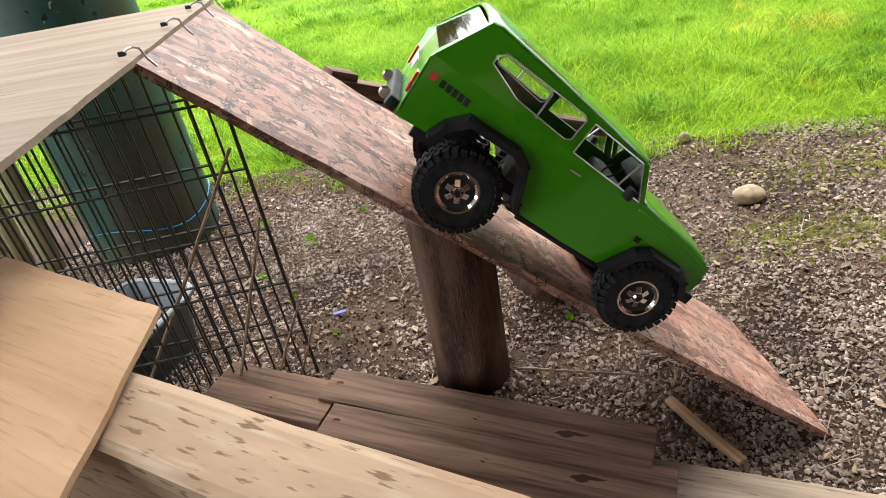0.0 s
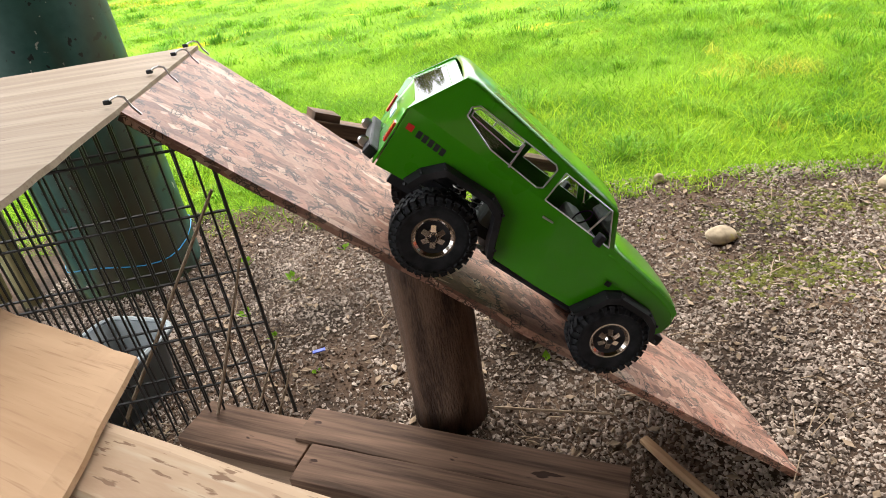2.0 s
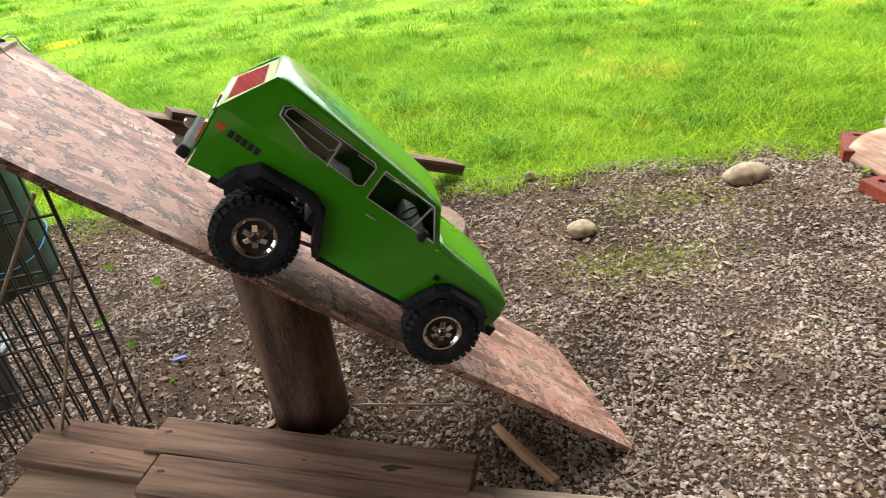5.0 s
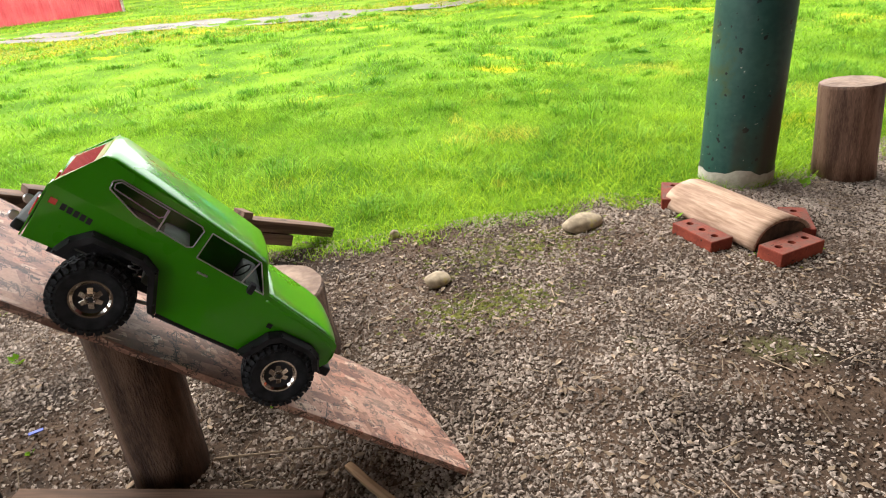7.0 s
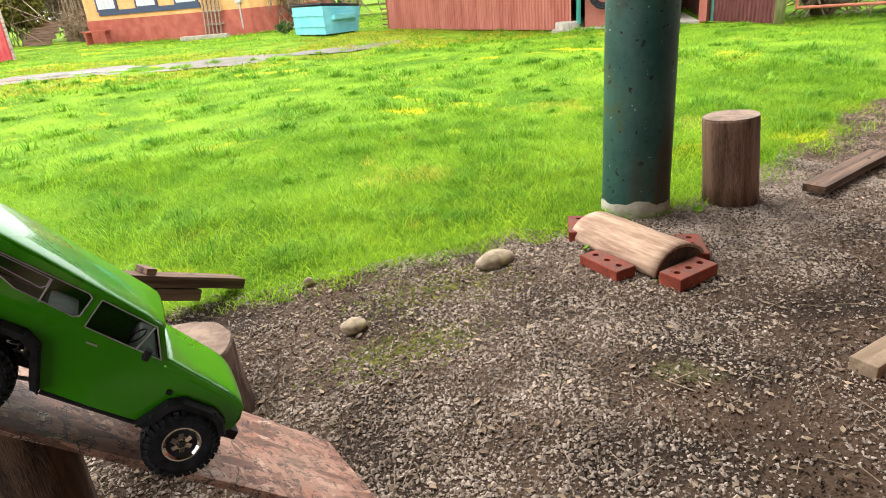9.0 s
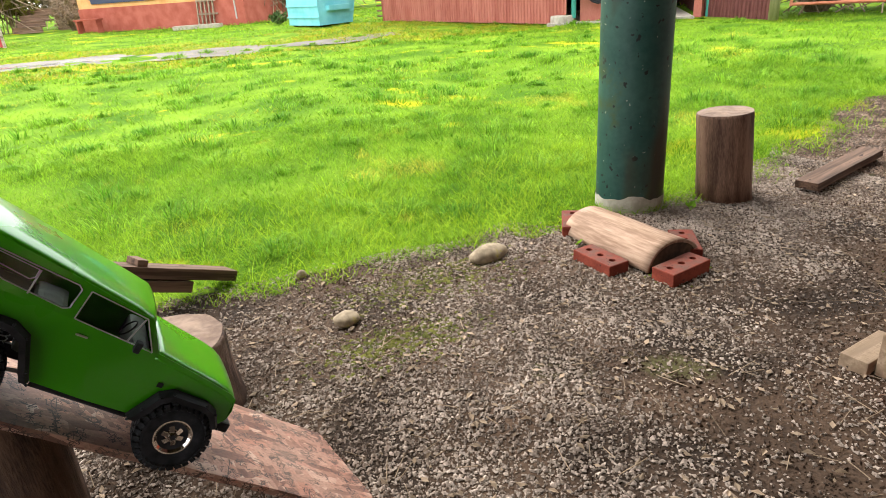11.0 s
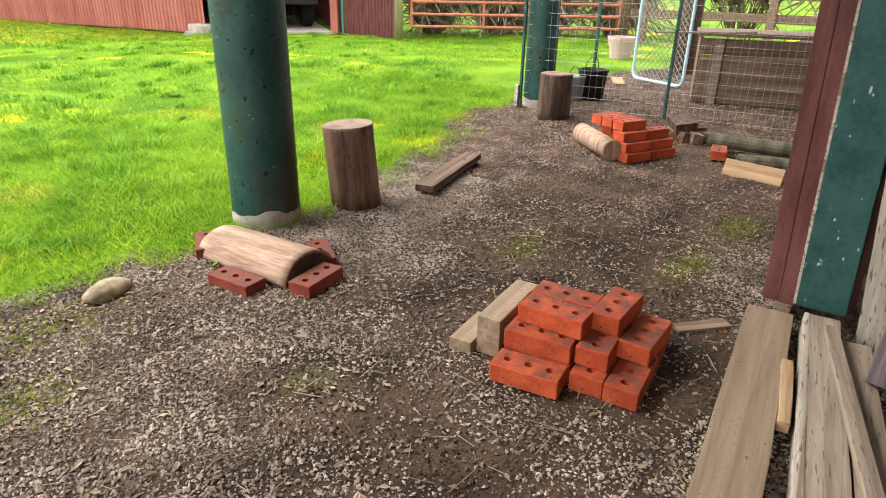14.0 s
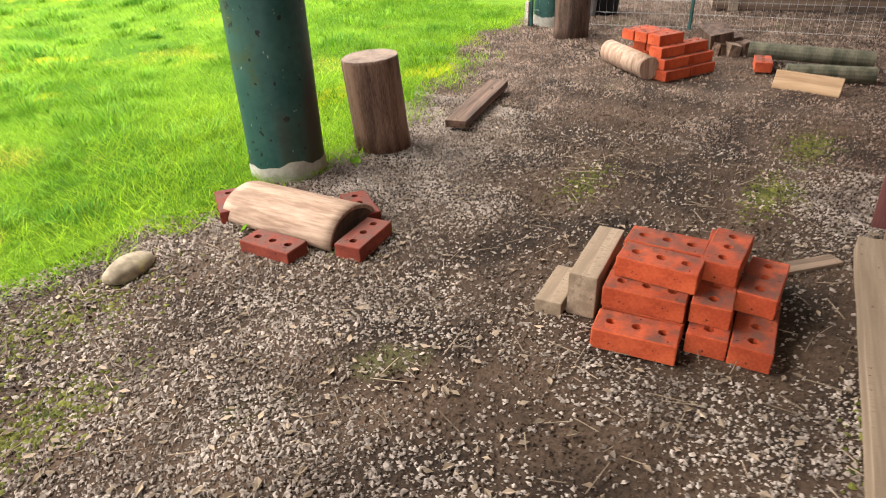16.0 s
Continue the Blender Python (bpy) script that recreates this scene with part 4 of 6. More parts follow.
def rock(x, y, size, rz, seed, label):
    bm = bmesh.new()
    bmesh.ops.create_icosphere(bm, subdivisions=4, radius=1)
    for v in bm.verts:
        v.co += v.co * (0.10 * noise.noise(v.co * 1.3 + Vector((seed, 0, 0))) + 0.02 * noise.noise(v.co * 6))
        v.co = Vector((v.co.x * size[0], v.co.y * size[1], v.co.z * size[2]))
    ob = part("rock", bm, M_ROCK, smooth=True)
    ob.matrix_world = pose(x, y, size[2] * 0.75, 0, 0, rz)
    return tagged(ob, label, "rock")


rock(0.830, 1.640, (0.044, 0.036, 0.024), 20, 3, "small rounded tan rock half sunk in gravel")
rock(1.435, 1.86, (0.080, 0.048, 0.034), 12, 8, "smooth oval cream river rock at the grass edge")
rock(0.755, 2.06, (0.020, 0.014, 0.020), 10, 13, "small pale stone at the grass edge")
rock(0.09, 2.18, (0.022, 0.018, 0.014), 10, 17, "small white stone in the grass")
board("plank", (2.985, 1.812, 0.045), (3.625, 1.99, 0.062), 0.10, 0.035, M_BROWN, "grey weathered plank lying tilted on gravel", "board")


# ---- model car on the ramp ----
CX, CZ = Vector((0.744, 0.056, -0.666)), Vector((0.658, 0.114, 0.744))
CO = Vector((0.1147, 0.8862, 0.4851))
CARM = frame_of(CO, CX, CZ)
car = thing("model_car", "bright green radio-controlled off-road car with black tyres parked nose-down", "model car", CARM)
HW = 0.094


def belt(x):
    return 0.188 - 0.045 * x


def half(x, z):
    k = max(0.0, z - belt(x))
    return HW - 0.13 * k - (0.004 if x > 0.2 else 0)


LOWER = [(-0.150, 0.105), (-0.102, 0.107), (-0.092, 0.130), (-0.070, 0.152), (0.005, 0.150), (0.028, 0.138), (0.048, 0.092), (0.056, 0.076), (0.140, 0.072), (0.214, 0.070),
         (0.226, 0.090), (0.240, 0.116), (0.258, 0.127), (0.312, 0.126), (0.332, 0.117), (0.346, 0.096), (0.354, 0.099), (0.361, 0.110), (0.359, 0.148)]
WIN_REAR = [(-0.076, 0.243), (-0.085, 0.236), (-0.084, 0.224), (-0.034, 0.204), (0.050, 0.195), (0.058, 0.199), (0.061, 0.229), (0.055, 0.234)]
WIN_VENT = [(-0.074, 0.240), (-0.080, 0.234), (-0.079, 0.227), (-0.006, 0.217), (0.000, 0.222), (0.000, 0.234)]
WIN_DOOR = [(0.074, 0.232), (0.071, 0.187), (0.194, 0.178), (0.164, 0.224)]


def side_shell(sgn):
    bm = bmesh.new()
    hood = [(0.347, 0.155), (0.30, 0.164), (0.205, belt(0.205))]
    lower = LOWER + hood + [(0.1, belt(0.1)), (-0.05, belt(-0.05)), (-0.152, belt(-0.152))]
    b2 = fill([lower])
    join(bm, b2)
    upper = [(-0.152, belt(-0.152)), (-0.05, belt(-0.05)), (0.1, belt(0.1)), (0.205, belt(0.205)), (0.174, 0.226), (0.03, 0.247), (-0.110, 0.263)]
    join(bm, fill([upper, WIN_REAR, WIN_DOOR]))
    for v in bm.verts:
        x, z = v.co.x, v.co.y
        v.co = Vector((x, sgn * half(x, z), z))
    bmesh.ops.remove_doubles(bm, verts=bm.verts, dist=1e-5)
    bmesh.ops.recalc_face_normals(bm, faces=bm.faces)
    ob = part("side_panel", bm, M_PAINT, car)
    thicken(ob, 0.0016, 0)


side_shell(-1)
side_shell(1)


def skin(rows, name, material, label="", thick=0.0016):
    """A sheet lofted over rows of points."""
    bm = bmesh.new()
    vs = [[bm.verts.new(p) for p in row] for row in rows]
    for a, b in zip(vs, vs[1:]):
        for i in range(len(a) - 1):
            bm.faces.new((a[i], a[i + 1], b[i + 1], b[i]))
    bmesh.ops.recalc_face_normals(bm, faces=bm.faces)
    if not thick:
        bm.normal_update()
        if sum((f.normal.z for f in bm.faces), 0.0) < 0:
            bmesh.ops.reverse_faces(bm, faces=bm.faces)
        return part(name, bm, material, car, label, smooth=True)
    return thicken(part(name, bm, material, car, label, smooth=True), thick, 0)


def across(x, z, hw, crown, drop, n=14, r=0.014):
    """A cross-section with rounded shoulders and a low crown."""
    pts = [Vector((x, -hw - 0.0008, z - drop))]
    for k in range(5):
        a = math.pi / 2 * k / 4
        pts.append(Vector((x, -(hw - r) - r * math.cos(a), z - r + r * math.sin(a))))
    for k in range(1, n):
        y = -(hw - r) + 2 * (hw - r) * k / n
        pts.append(Vector((x, y, z + crown * (1 - (y / hw) ** 2))))
    left = [Vector((p.x, -p.y, p.z)) for p in pts[:6]][::-1]
    return pts + left


roof_rows = []
for x, z in ((-0.1130, 0.257), (-0.109, 0.263), (-0.095, 0.2655), (-0.03, 0.258), (0.06, 0.246), (0.14, 0.235), (0.170, 0.230), (0.177, 0.225)):
    roof_rows.append(across(x, z + 0.001, half(x, z), 0.005, 0.011, r=0.011))
skin(roof_rows, "roof", M_PAINT)
hood_rows = []
for x, z in ((0.204, 0.1795), (0.215, 0.179), (0.26, 0.172), (0.31, 0.165), (0.338, 0.159), (0.353, 0.152), (0.360, 0.144)):
    hood_rows.append(across(x, z + 0.002, half(x, 0.1), 0.004, 0.014, r=0.010))
skin(hood_rows, "hood", M_PAINT)
skin([[Vector((x, y, z)) for y in (-0.088, -0.05, 0, 0.05, 0.088)] for x, z in ((0.360, 0.147), (0.365, 0.125), (0.363, 0.109), (0.355, 0.098))], "front_panel", M_PAINT)
skin([[Vector((0.364, y, z)) for y in (-0.05, 0, 0.05)] for z in (0.136, 0.112)], "grille", M_DARK, "black slotted grille", 0.004)
# rear: tailgate with the window opening, dark glass
b2 = fill([[(-HW, 0.105), (HW, 0.105), (HW, 0.190), (0.081, 0.256), (-0.081, 0.256), (-HW, 0.190)], [(-0.072, 0.2), (0.072, 0.2), (0.066, 0.243), (-0.066, 0.243)]])
for v in b2.verts:
    y, z = v.co.x, v.co.y
    v.co = Vector((-0.1535 + max(0, z - 0.190) * 0.66, y, z))
thicken(part("tailgate", b2, M_PAINT, car), 0.002, 0)
skin([[Vector((-0.1545 + (z - 0.19) * 0.66, y, z)) for y in (-0.072, 0, 0.072)] for z in (0.2, 0.243)], "rear_window", M_GLASS_TINT, "tinted rear window", 0)
skin([[Vector((0.2065 - (z - 0.178) * 0.66, y, z)) for y in (-0.084, 0, 0.084)] for z in (0.180, 0.229)], "windshield", M_GLASS, "clear windshield", 0)
floor_rows = [[Vector((x, y, z)) for y in (-0.088, 0, 0.088)] for x, z in ((-0.145, 0.155), (0.02, 0.155), (0.06, 0.086), (0.21, 0.082), (0.24, 0.118), (0.35, 0.118))]
skin(floor_rows, "floor_pan", M_CABIN, "grey floor pan")
part("seat", box((0.05, 0.15, 0.07), pose(0.045, 0, 0.135), 0.01), M_CABIN, car, "grey seats")
part("dashboard", box((0.03, 0.16, 0.04), pose(0.185, 0, 0.150), 0.008), M_CABIN, car)
wheel_ring = lathe([(0.0155, -0.0015), (0.017, 0), (0.0155, 0.0015)], 24, close=False)
bmesh.ops.transform(wheel_ring, matrix=pose(0.155, -0.045, 0.185, 0, -60, 0), verts=wheel_ring.verts)
part("steering_wheel", wheel_ring, M_DARK, car, "black steering wheel")


def outline(loop, name, material, r, sgn, lift=0.0015, label="", parent=None):
    pts = [Vector((x, sgn * (half(x, z) + lift), z)) for x, z in loop]
    return part(name, tubes_mesh(list(zip(pts, pts[1:] + pts[:1])), r, 6), material, parent or car, label)


def pane(loop, name, sgn):
    bm = fill([loop])
    for v in bm.verts:
        x, z = v.co.x, v.co.y
        v.co = Vector((x, sgn * (half(x, z) - 0.001), z))
    ob = part(name, bm, M_GLASS, car, "clear side window")
    return ob


for sgn in (-1, 1):
    for loop in (WIN_REAR, WIN_DOOR):
        p = pane(loop, "side_window", sgn)
        outline(loop, "window_trim", M_SILVER, 0.0011, sgn, label="silver window trim", parent=p)
        if loop is WIN_REAR:
            outline(WIN_VENT, "vent_trim", M_SILVER, 0.0010, sgn, label="thin silver vent pane trim", parent=p)
    for a, b in (((0.002, 0.234), (0.001, 0.197)), ((0.162, 0.222), (0.152, 0.182))):
        pts = [Vector((x, sgn * (half(x, z) + 0.001), z)) for x, z in (a, b)]
        part("window_bar", tubes_mesh([tuple(pts)], 0.0014, 6), M_SILVER, car, "silver window bar")
    part("mirror", box((0.010, 0.016, 0.018), pose(0.168, sgn * (HW + 0.012), 0.183, 0, 0, 0), 0.003), M_DARK, car, "black door mirror")
    part("door_handle", box((0.018, 0.003, 0.003), pose(0.092, sgn * (HW + 0.002), 0.166), 0.001), M_SILVER, car, "silver door handle")
    part("side_badge", box((0.009, 0.002, 0.008), pose(0.232, sgn * (HW + 0.0005), 0.132), 0.0005), M_DARK, car, "small dark badge")
    part("emblem", box((0.010, 0.001, 0.009), pose(-0.138, sgn * (HW + 0.001), 0.172), 0), M_RED, car, "red square emblem")
    # lettering too small to read: plain bars
    for k in range(5):
        part("lettering_bar", box((0.007, 0.001, 0.010), pose(-0.123 + 0.0095 * k, sgn * (HW + 0.001), 0.170 - 0.0008 * k)), M_DARK, car)
    # fender flares over the arches
    for arch in (LOWER[1:8], LOWER[9:16]):
        bm = bmesh.new()
        prev = None
        pts = [Vector((x, 0, z)) for x, z in arch]
        cc = sum(pts, Vector()) / len(pts) - Vector((0, 0, 0.03))
        for p in pts:
            o = (p - cc).normalized()
            ring = [bm.verts.new(Vector((q.x, sgn * y, q.z))) for q, y in ((p + o * 0.006, HW - 0.001), (p + o * 0.005, HW + 0.006), (p + o * 0.001, HW + 0.016), (p - o * 0.007, HW + 0.017), (p - o * 0.008, HW - 0.004))]
            if prev:
                for i in range(4):
                    bm.faces.new((prev[i], prev[i + 1], ring[i + 1], ring[i]))
            prev = ring
        bmesh.ops.recalc_face_normals(bm, faces=bm.faces)
        fl = thicken(part("fender_flare", bm, M_DARK, car, "black fender flare"), 0.002, 0)
        for p in pts:
            o = (p - cc).normalized()
            q = p + o * 0.001
            part("rivet", tube((q.x, sgn * (HW + 0.012), q.z), (q.x + o.x * 0.004, sgn * (HW + 0.016), q.z + o.z * 0.004), 0.0022, 8), M_DARK, fl)
    # inner arch liners
    for xa, xb, zt in ((-0.10, 0.055, 0.150), (0.225, 0.345, 0.127)):
        part("arch_liner", box((xb - xa, 0.055, 0.003), pose((xa + xb) / 2, sgn * 0.063, zt)), M_DARK, car)
    part("rock_slider", tubes_mesh([(Vector((0.065, sgn * 0.086, 0.069)), Vector((0.212, sgn * 0.086, 0.065)))], 0.005, 8), M_DARK, car, "black rock slider tube")

# rear fittings
for sgn in (-1, 1):
    part("tail_light", box((0.004, 0.016, 0.030), pose(-0.1555, sgn * 0.078, 0.150), 0.002), M_RED, car, "red tail light")
part("plate", box((0.002, 0.034, 0.016), pose(-0.1565, 0, 0.158)), M_WHITE, car, "pale blue plate")
part("rear_bumper", box((0.016, 0.15, 0.018), pose(-0.162, 0, 0.110, 0, 8, 0), 0.004), M_DARK, car, "black rear bumper")
part("front_bumper", box((0.022, 0.17, 0.018), pose(0.368, 0, 0.092), 0.004), M_DARK, car, "black front bumper")
for y in (-0.045, 0.045):
    sh = lathe([(0.006, -0.002), (0.0085, 0), (0.006, 0.002)], 16)
    bmesh.ops.transform(sh, matrix=pose(-0.174, y, 0.110, 90, 0, 0), verts=sh.verts)
    part("shackle", sh, M_STEEL, car, "silver shackle")
for y in (-0.06, 0.06):
    part("headlight", tube((0.361, y, 0.122), (0.369, y, 0.121), 0.013, 18), M_WHITE, car, "round headlight")
# chassis
for y in (-0.03, 0.03):
    part("chassis_rail", box((0.46, 0.008, 0.02), pose(0.115, y, 0.083)), M_DARK, car)
part("skid_plate", box((0.14, 0.07, 0.035), pose(0.135, 0, 0.068), 0.006), M_DARK, car)
WR = 0.061
AX = (-0.030, 0.291)
for x in AX:
    part("axle", tube((x, -0.085, WR), (x, 0.085, WR), 0.009, 12), M_DARK, car)
    part("differential", box((0.04, 0.04, 0.036), pose(x, 0.01, WR), 0.012), M_DARK, car)
    for sgn in (-1, 1):
        p, q = Vector((x + 0.028, sgn * 0.058, WR + 0.01)), Vector((x + 0.040, sgn * 0.050, WR + 0.085))
        sb = part("shock", tube(p, q, 0.005, 10), M_DARK, car)
        coil = []
        for k in range(60):
            a, t = k * 0.7, k / 59
            c = p.lerp(q, 0.15 + 0.75 * t)
            coil.append(c + Vector((math.cos(a) * 0.009, math.sin(a) * 0.009, 0)))
        part("spring", tubes_mesh(list(zip(coil, coil[1:])), 0.0011, 5), M_STEEL, sb, "steel coil spring")
        part("link_arm", tubes_mesh([(Vector((x, sgn * 0.05, WR - 0.008)), Vector((0.13, sgn * 0.032, 0.068)))], 0.0035, 8), M_STEEL, car, "silver link arm")


def wheel(x, y, sgn):
    w = part("wheel", lathe([(0.006, -0.012), (0.022, -0.016), (0.0255, -0.016), (0.0255, 0.016), (0.006, 0.012)], 24), M_DARK, car)
    hw = 0.0205
    prof = [(0.0235, -0.016), (0.030, -0.0195), (0.043, -0.0215), (0.050, -0.0195), (0.0535, -0.015), (0.0545, -0.006), (0.0545, 0.006), (0.0535, 0.015), (0.050, 0.0195), (0.043, 0.0215), (0.030, 0.0195), (0.0235, 0.016)]
    bm = lathe(prof, 48, close=False)
    for k in range(30):
        a = 2 * math.pi * k / 30
        for zc, da, tw, sz in ((-0.0135, 0.0, 14, (0.0045, 0.0085, 0.010)), (-0.0045, 0.10, -20, (0.004, 0.0078, 0.0075)), (0.0045, 0.0, 20, (0.004, 0.0078, 0.0075)), (0.0135, 0.10, -14, (0.0045, 0.0085, 0.010))):
            t = a + da
            rr = 0.0553 if abs(zc) < 0.01 else 0.0548
            mm = Matrix.Rotation(t, 4, "Z") @ Matrix.Translation((rr, 0, zc)) @ Matrix.Rotation(radians(tw), 4, "X")
            box(sz, mm, 0, bm)
        for s2 in (-1, 1):
            mm = Matrix.Rotation(a + (0.1 if s2 > 0 else 0), 4, "Z") @ Matrix.Translation((0.0505, 0, s2 * 0.0195)) @ Matrix.Rotation(radians(35 * s2), 4, "Y")
            box((0.009, 0.0055, 0.003), mm, 0, bm)
    part("tyre", bm, M_TYRE, w, "knobbly black rubber tyre")
    bm = lathe([(0.0215, 0.012), (0.028, 0.0175), (0.0305, 0.0175), (0.0305, 0.014), (0.025, 0.008), (0.0215, 0.008)], 32)
    for k in range(6):
        mm = Matrix.Rotation(2 * math.pi * k / 6, 4, "Z") @ Matrix.Translation((0.0155, 0, 0.011)) @ Matrix.Rotation(radians(14), 4, "Y")
        box((0.018, 0.0085, 0.005), mm, 0.001, bm)
    lathe_hub = lathe([(0.0075, 0.006), (0.0075, 0.014), (0.0045, 0.018)], 18)
    join(bm, lathe_hub)
    bmesh.ops.scale(bm, vec=(0.94, 0.94, 1.08), verts=bm.verts)
    part("rim", bm, M_CHROME, w, "bronze chrome six-spoke rim", smooth=False)
    part("hub_nut", tube((0, 0, 0.015), (0, 0, 0.0205), 0.0045, 6), M_DARK, w)
    return w


for x in AX:
    for sgn in (-1, 1):
        ww = wheel(x, sgn * 0.087, 1)
        ww.matrix_local = pose(x, sgn * 0.089, WR, 90 if sgn < 0 else -90, 0, 0) @ Matrix.Diagonal((1.075, 1.075, 1.0, 1))


# ---- shed corner, boards by the wall, roof ----
M_CEIL = wood("brown shed boards", (0.045, 0.032, 0.024), (0.10, 0.075, 0.055))
wall = part("wall_shed", box((0.12, 1.9, 2.5), pose(2.90, -0.78, 1.35)), M_MAROON)
tagged(wall, "maroon painted shed end wall", "wall", kind="structure")
for k, (y, w) in enumerate(((0.150, 0.048), (0.102, 0.046))):
    b = part("wall_board", box((0.022, w, 2.5), pose(2.829, y + 0.045, 1.30, -2.2, 0, 0), 0.003, cuts=6, wobble=0.001), M_MAROON, wall)
gp = part("corner_trim", box((0.05, 0.140, 2.5), pose(2.806, 0.045, 1.325, -2.2, 0, 0), 0.004, cuts=10, wobble=0.0015), M_TRIM_GREEN)
tagged(gp, "dark green painted corner board with chipped edges", "trim", kind="structure")
# light caught on the board's left edge, made as a thin pale strip
ge = part("trim", box((0.048, 0.008, 2.5), pose(2.808, 0.1195, 1.325, -2.2, 0, 0), 0.001, cuts=10, wobble=0.002), M_WHITE_WOOD)
tagged(ge, "pale strip painting the lit edge of the corner board", "trim", kind="structure")
part("wall_board", box((0.03, 0.16, 2.5), pose(2.84, -0.120, 1.34, -2.2, 0, 0), 0.003), M_BROWN, wall)
part("wall_sill", box((0.08, 1.86, 0.16), pose(2.93, -0.80, 0.05), 0.004), M_BROWN, wall, "dark brown sill under the wall")
part("wall_block", box((0.06, 0.05, 0.11), pose(2.85, 0.105, 0.045), 0.004, cuts=2, wobble=0.002), M_SAWN, wall, "tan wood block under the wall boards")
lw = part("wall_long", box((3.4, 0.1, 2.6), pose(4.62, 0.10, 1.3, 0, 0, 3)), M_MAROON)
tagged(lw, "maroon shed side wall", "wall", kind="structure")
# added out of view behind the camera to hold back skylight
bw = part("wall_back", box((11.6, 0.12, 3.1), pose(3.6, -2.4, 1.55)), M_CEIL)
tagged(bw, "unseen brown wall added to block skylight from behind", "wall", kind="structure")
rf = part("ceiling", box((11.8, 4.6, 0.06), pose(3.7, -0.05, ROOF_Z + 0.03, 0, 0, 3)), M_CEIL)
tagged(rf, "brown board lean-to roof", "ceiling", kind="structure")

board("sill_plank", (2.74, 0.125, 0.055), (1.60, -0.055, 0.055), 0.135, 0.05, M_SAWN, "thick weathered plank lying along the shed", "board", wob=0.003)
wb = board("sill_beam", (2.72, -0.02, 0.092), (1.55, -0.245, 0.092), 0.095, 0.09, M_GREY_WOOD, "grey timber beam with worn white paint on one edge", "beam", wob=0.003, bevel=0.006)
part("painted_edge", box((1.185, 0.016, 0.088), pose(0, -0.043, -0.0425), 0.003, cuts=14, wobble=0.003), M_WHITE_WOOD, wb, "worn white painted edge")
board("sill_beam", (2.62, -0.122, 0.085), (1.55, -0.345, 0.085), 0.075, 0.08, M_GREY_WOOD, "second grey timber beside the white beam", "beam", wob=0.002)
board("lath", (2.62, -0.055, 0.115), (1.70, -0.315, 0.125), 0.035, 0.022, M_GREY_WOOD, "pale grey lath lying on the beams", "lath")
board("wood_scrap", (2.42, 0.005, 0.075), (2.14, -0.055, 0.062), 0.028, 0.03, M_TAN_WOOD, "splintered orange wood offcut between the boards", "wood scrap", wob=0.003)
board("leaning_board", (2.685, -0.160, 0.0), (2.757, -0.065, 0.95), 0.075, 0.022, M_WHITE_WOOD, "narrow board in peeling white paint leaning on the wall", "board", up=(-1, 0, 0))
board("leaning_post", (2.395, -0.205, 0.095), (2.66, -0.225, 0.90), 0.062, 0.055, M_DARK_POST, "dark purple-grey square timber leaning on the shed wall", "post", up=(-1, 0, 0.3), bevel=0.004)
board("flat_board", (2.50, 0.335, 0.012), (2.64, 0.22, 0.014), 0.05, 0.012, M_FENCE_WOOD, "small flat grey board half sunk in soil", "board")

# ---- farther things under the roof ----
FP = "red cored brick in the far stepped stack"
fo = Vector((4.24, 1.30, 0))
fu, fv = Vector((0.92, -0.38, 0)), Vector((0.38, 0.92, 0))
for cse, rows in ((0, ((0.1, 0.05), (0.305, 0.05), (0.1, 0.16), (0.3, 0.16), (0.2, 0.27), (0.2, 0.38))), (1, ((0.11, 0.08), (0.31, 0.08), (0.2, 0.18), (0.2, 0.29), (0.2, 0.39))),
                  (2, ((0.12, 0.12), (0.3, 0.12), (0.2, 0.22), (0.2, 0.32))), (3, ((0.15, 0.17), (0.15, 0.27), (0.15, 0.37)))):
    for u, v in rows:
        c = fo + fu * u + fv * v
        brick(c.x, c.y, 0.0555 * cse, -22.4, FP, "far brick stack")
sl = thing("short_log", "short pale debarked log lying by the bricks", "log", frame_of((4.24, 1.40, 0.065), (0.33, 0.40, 0.0), (0, 0, 1)) @ pose(0, 0, 0, 0, 90, 0))
part("trunk", lathe([(0.062, 0), (0.066, 0.2), (0.064, 0.48)], 28, 0.06, 51), M_HALF, sl, smooth=True)
part("cut_face", lathe([(0.001, -0.002), (0.060, -0.002)], 28, 0.06, 51, close=False), M_HALF, sl, "pale end grain")
board("rough_board", (4.41, 0.795, 0.052), (4.40, 0.480, 0.046), 0.095, 0.025, M_TAN_WOOD, "tan offcut board lying against poles", "board", up=(-1, 0, 0.45))
for p, q in (((4.93, 1.06, 0.075), (5.05, 0.42, 0.06)), ((4.60, 0.78, 0.045), (4.74, 0.38, 0.045))):
    pl = part("fence_rail", tube(p, q, 0.046, 14), M_RAIL)
    tagged(pl, "damp grey round rail lying on soil", "rail", "rails on the ground")
brick(4.745, 0.93, 0.015, 16, "single red brick propped on the rails", "far loose brick")
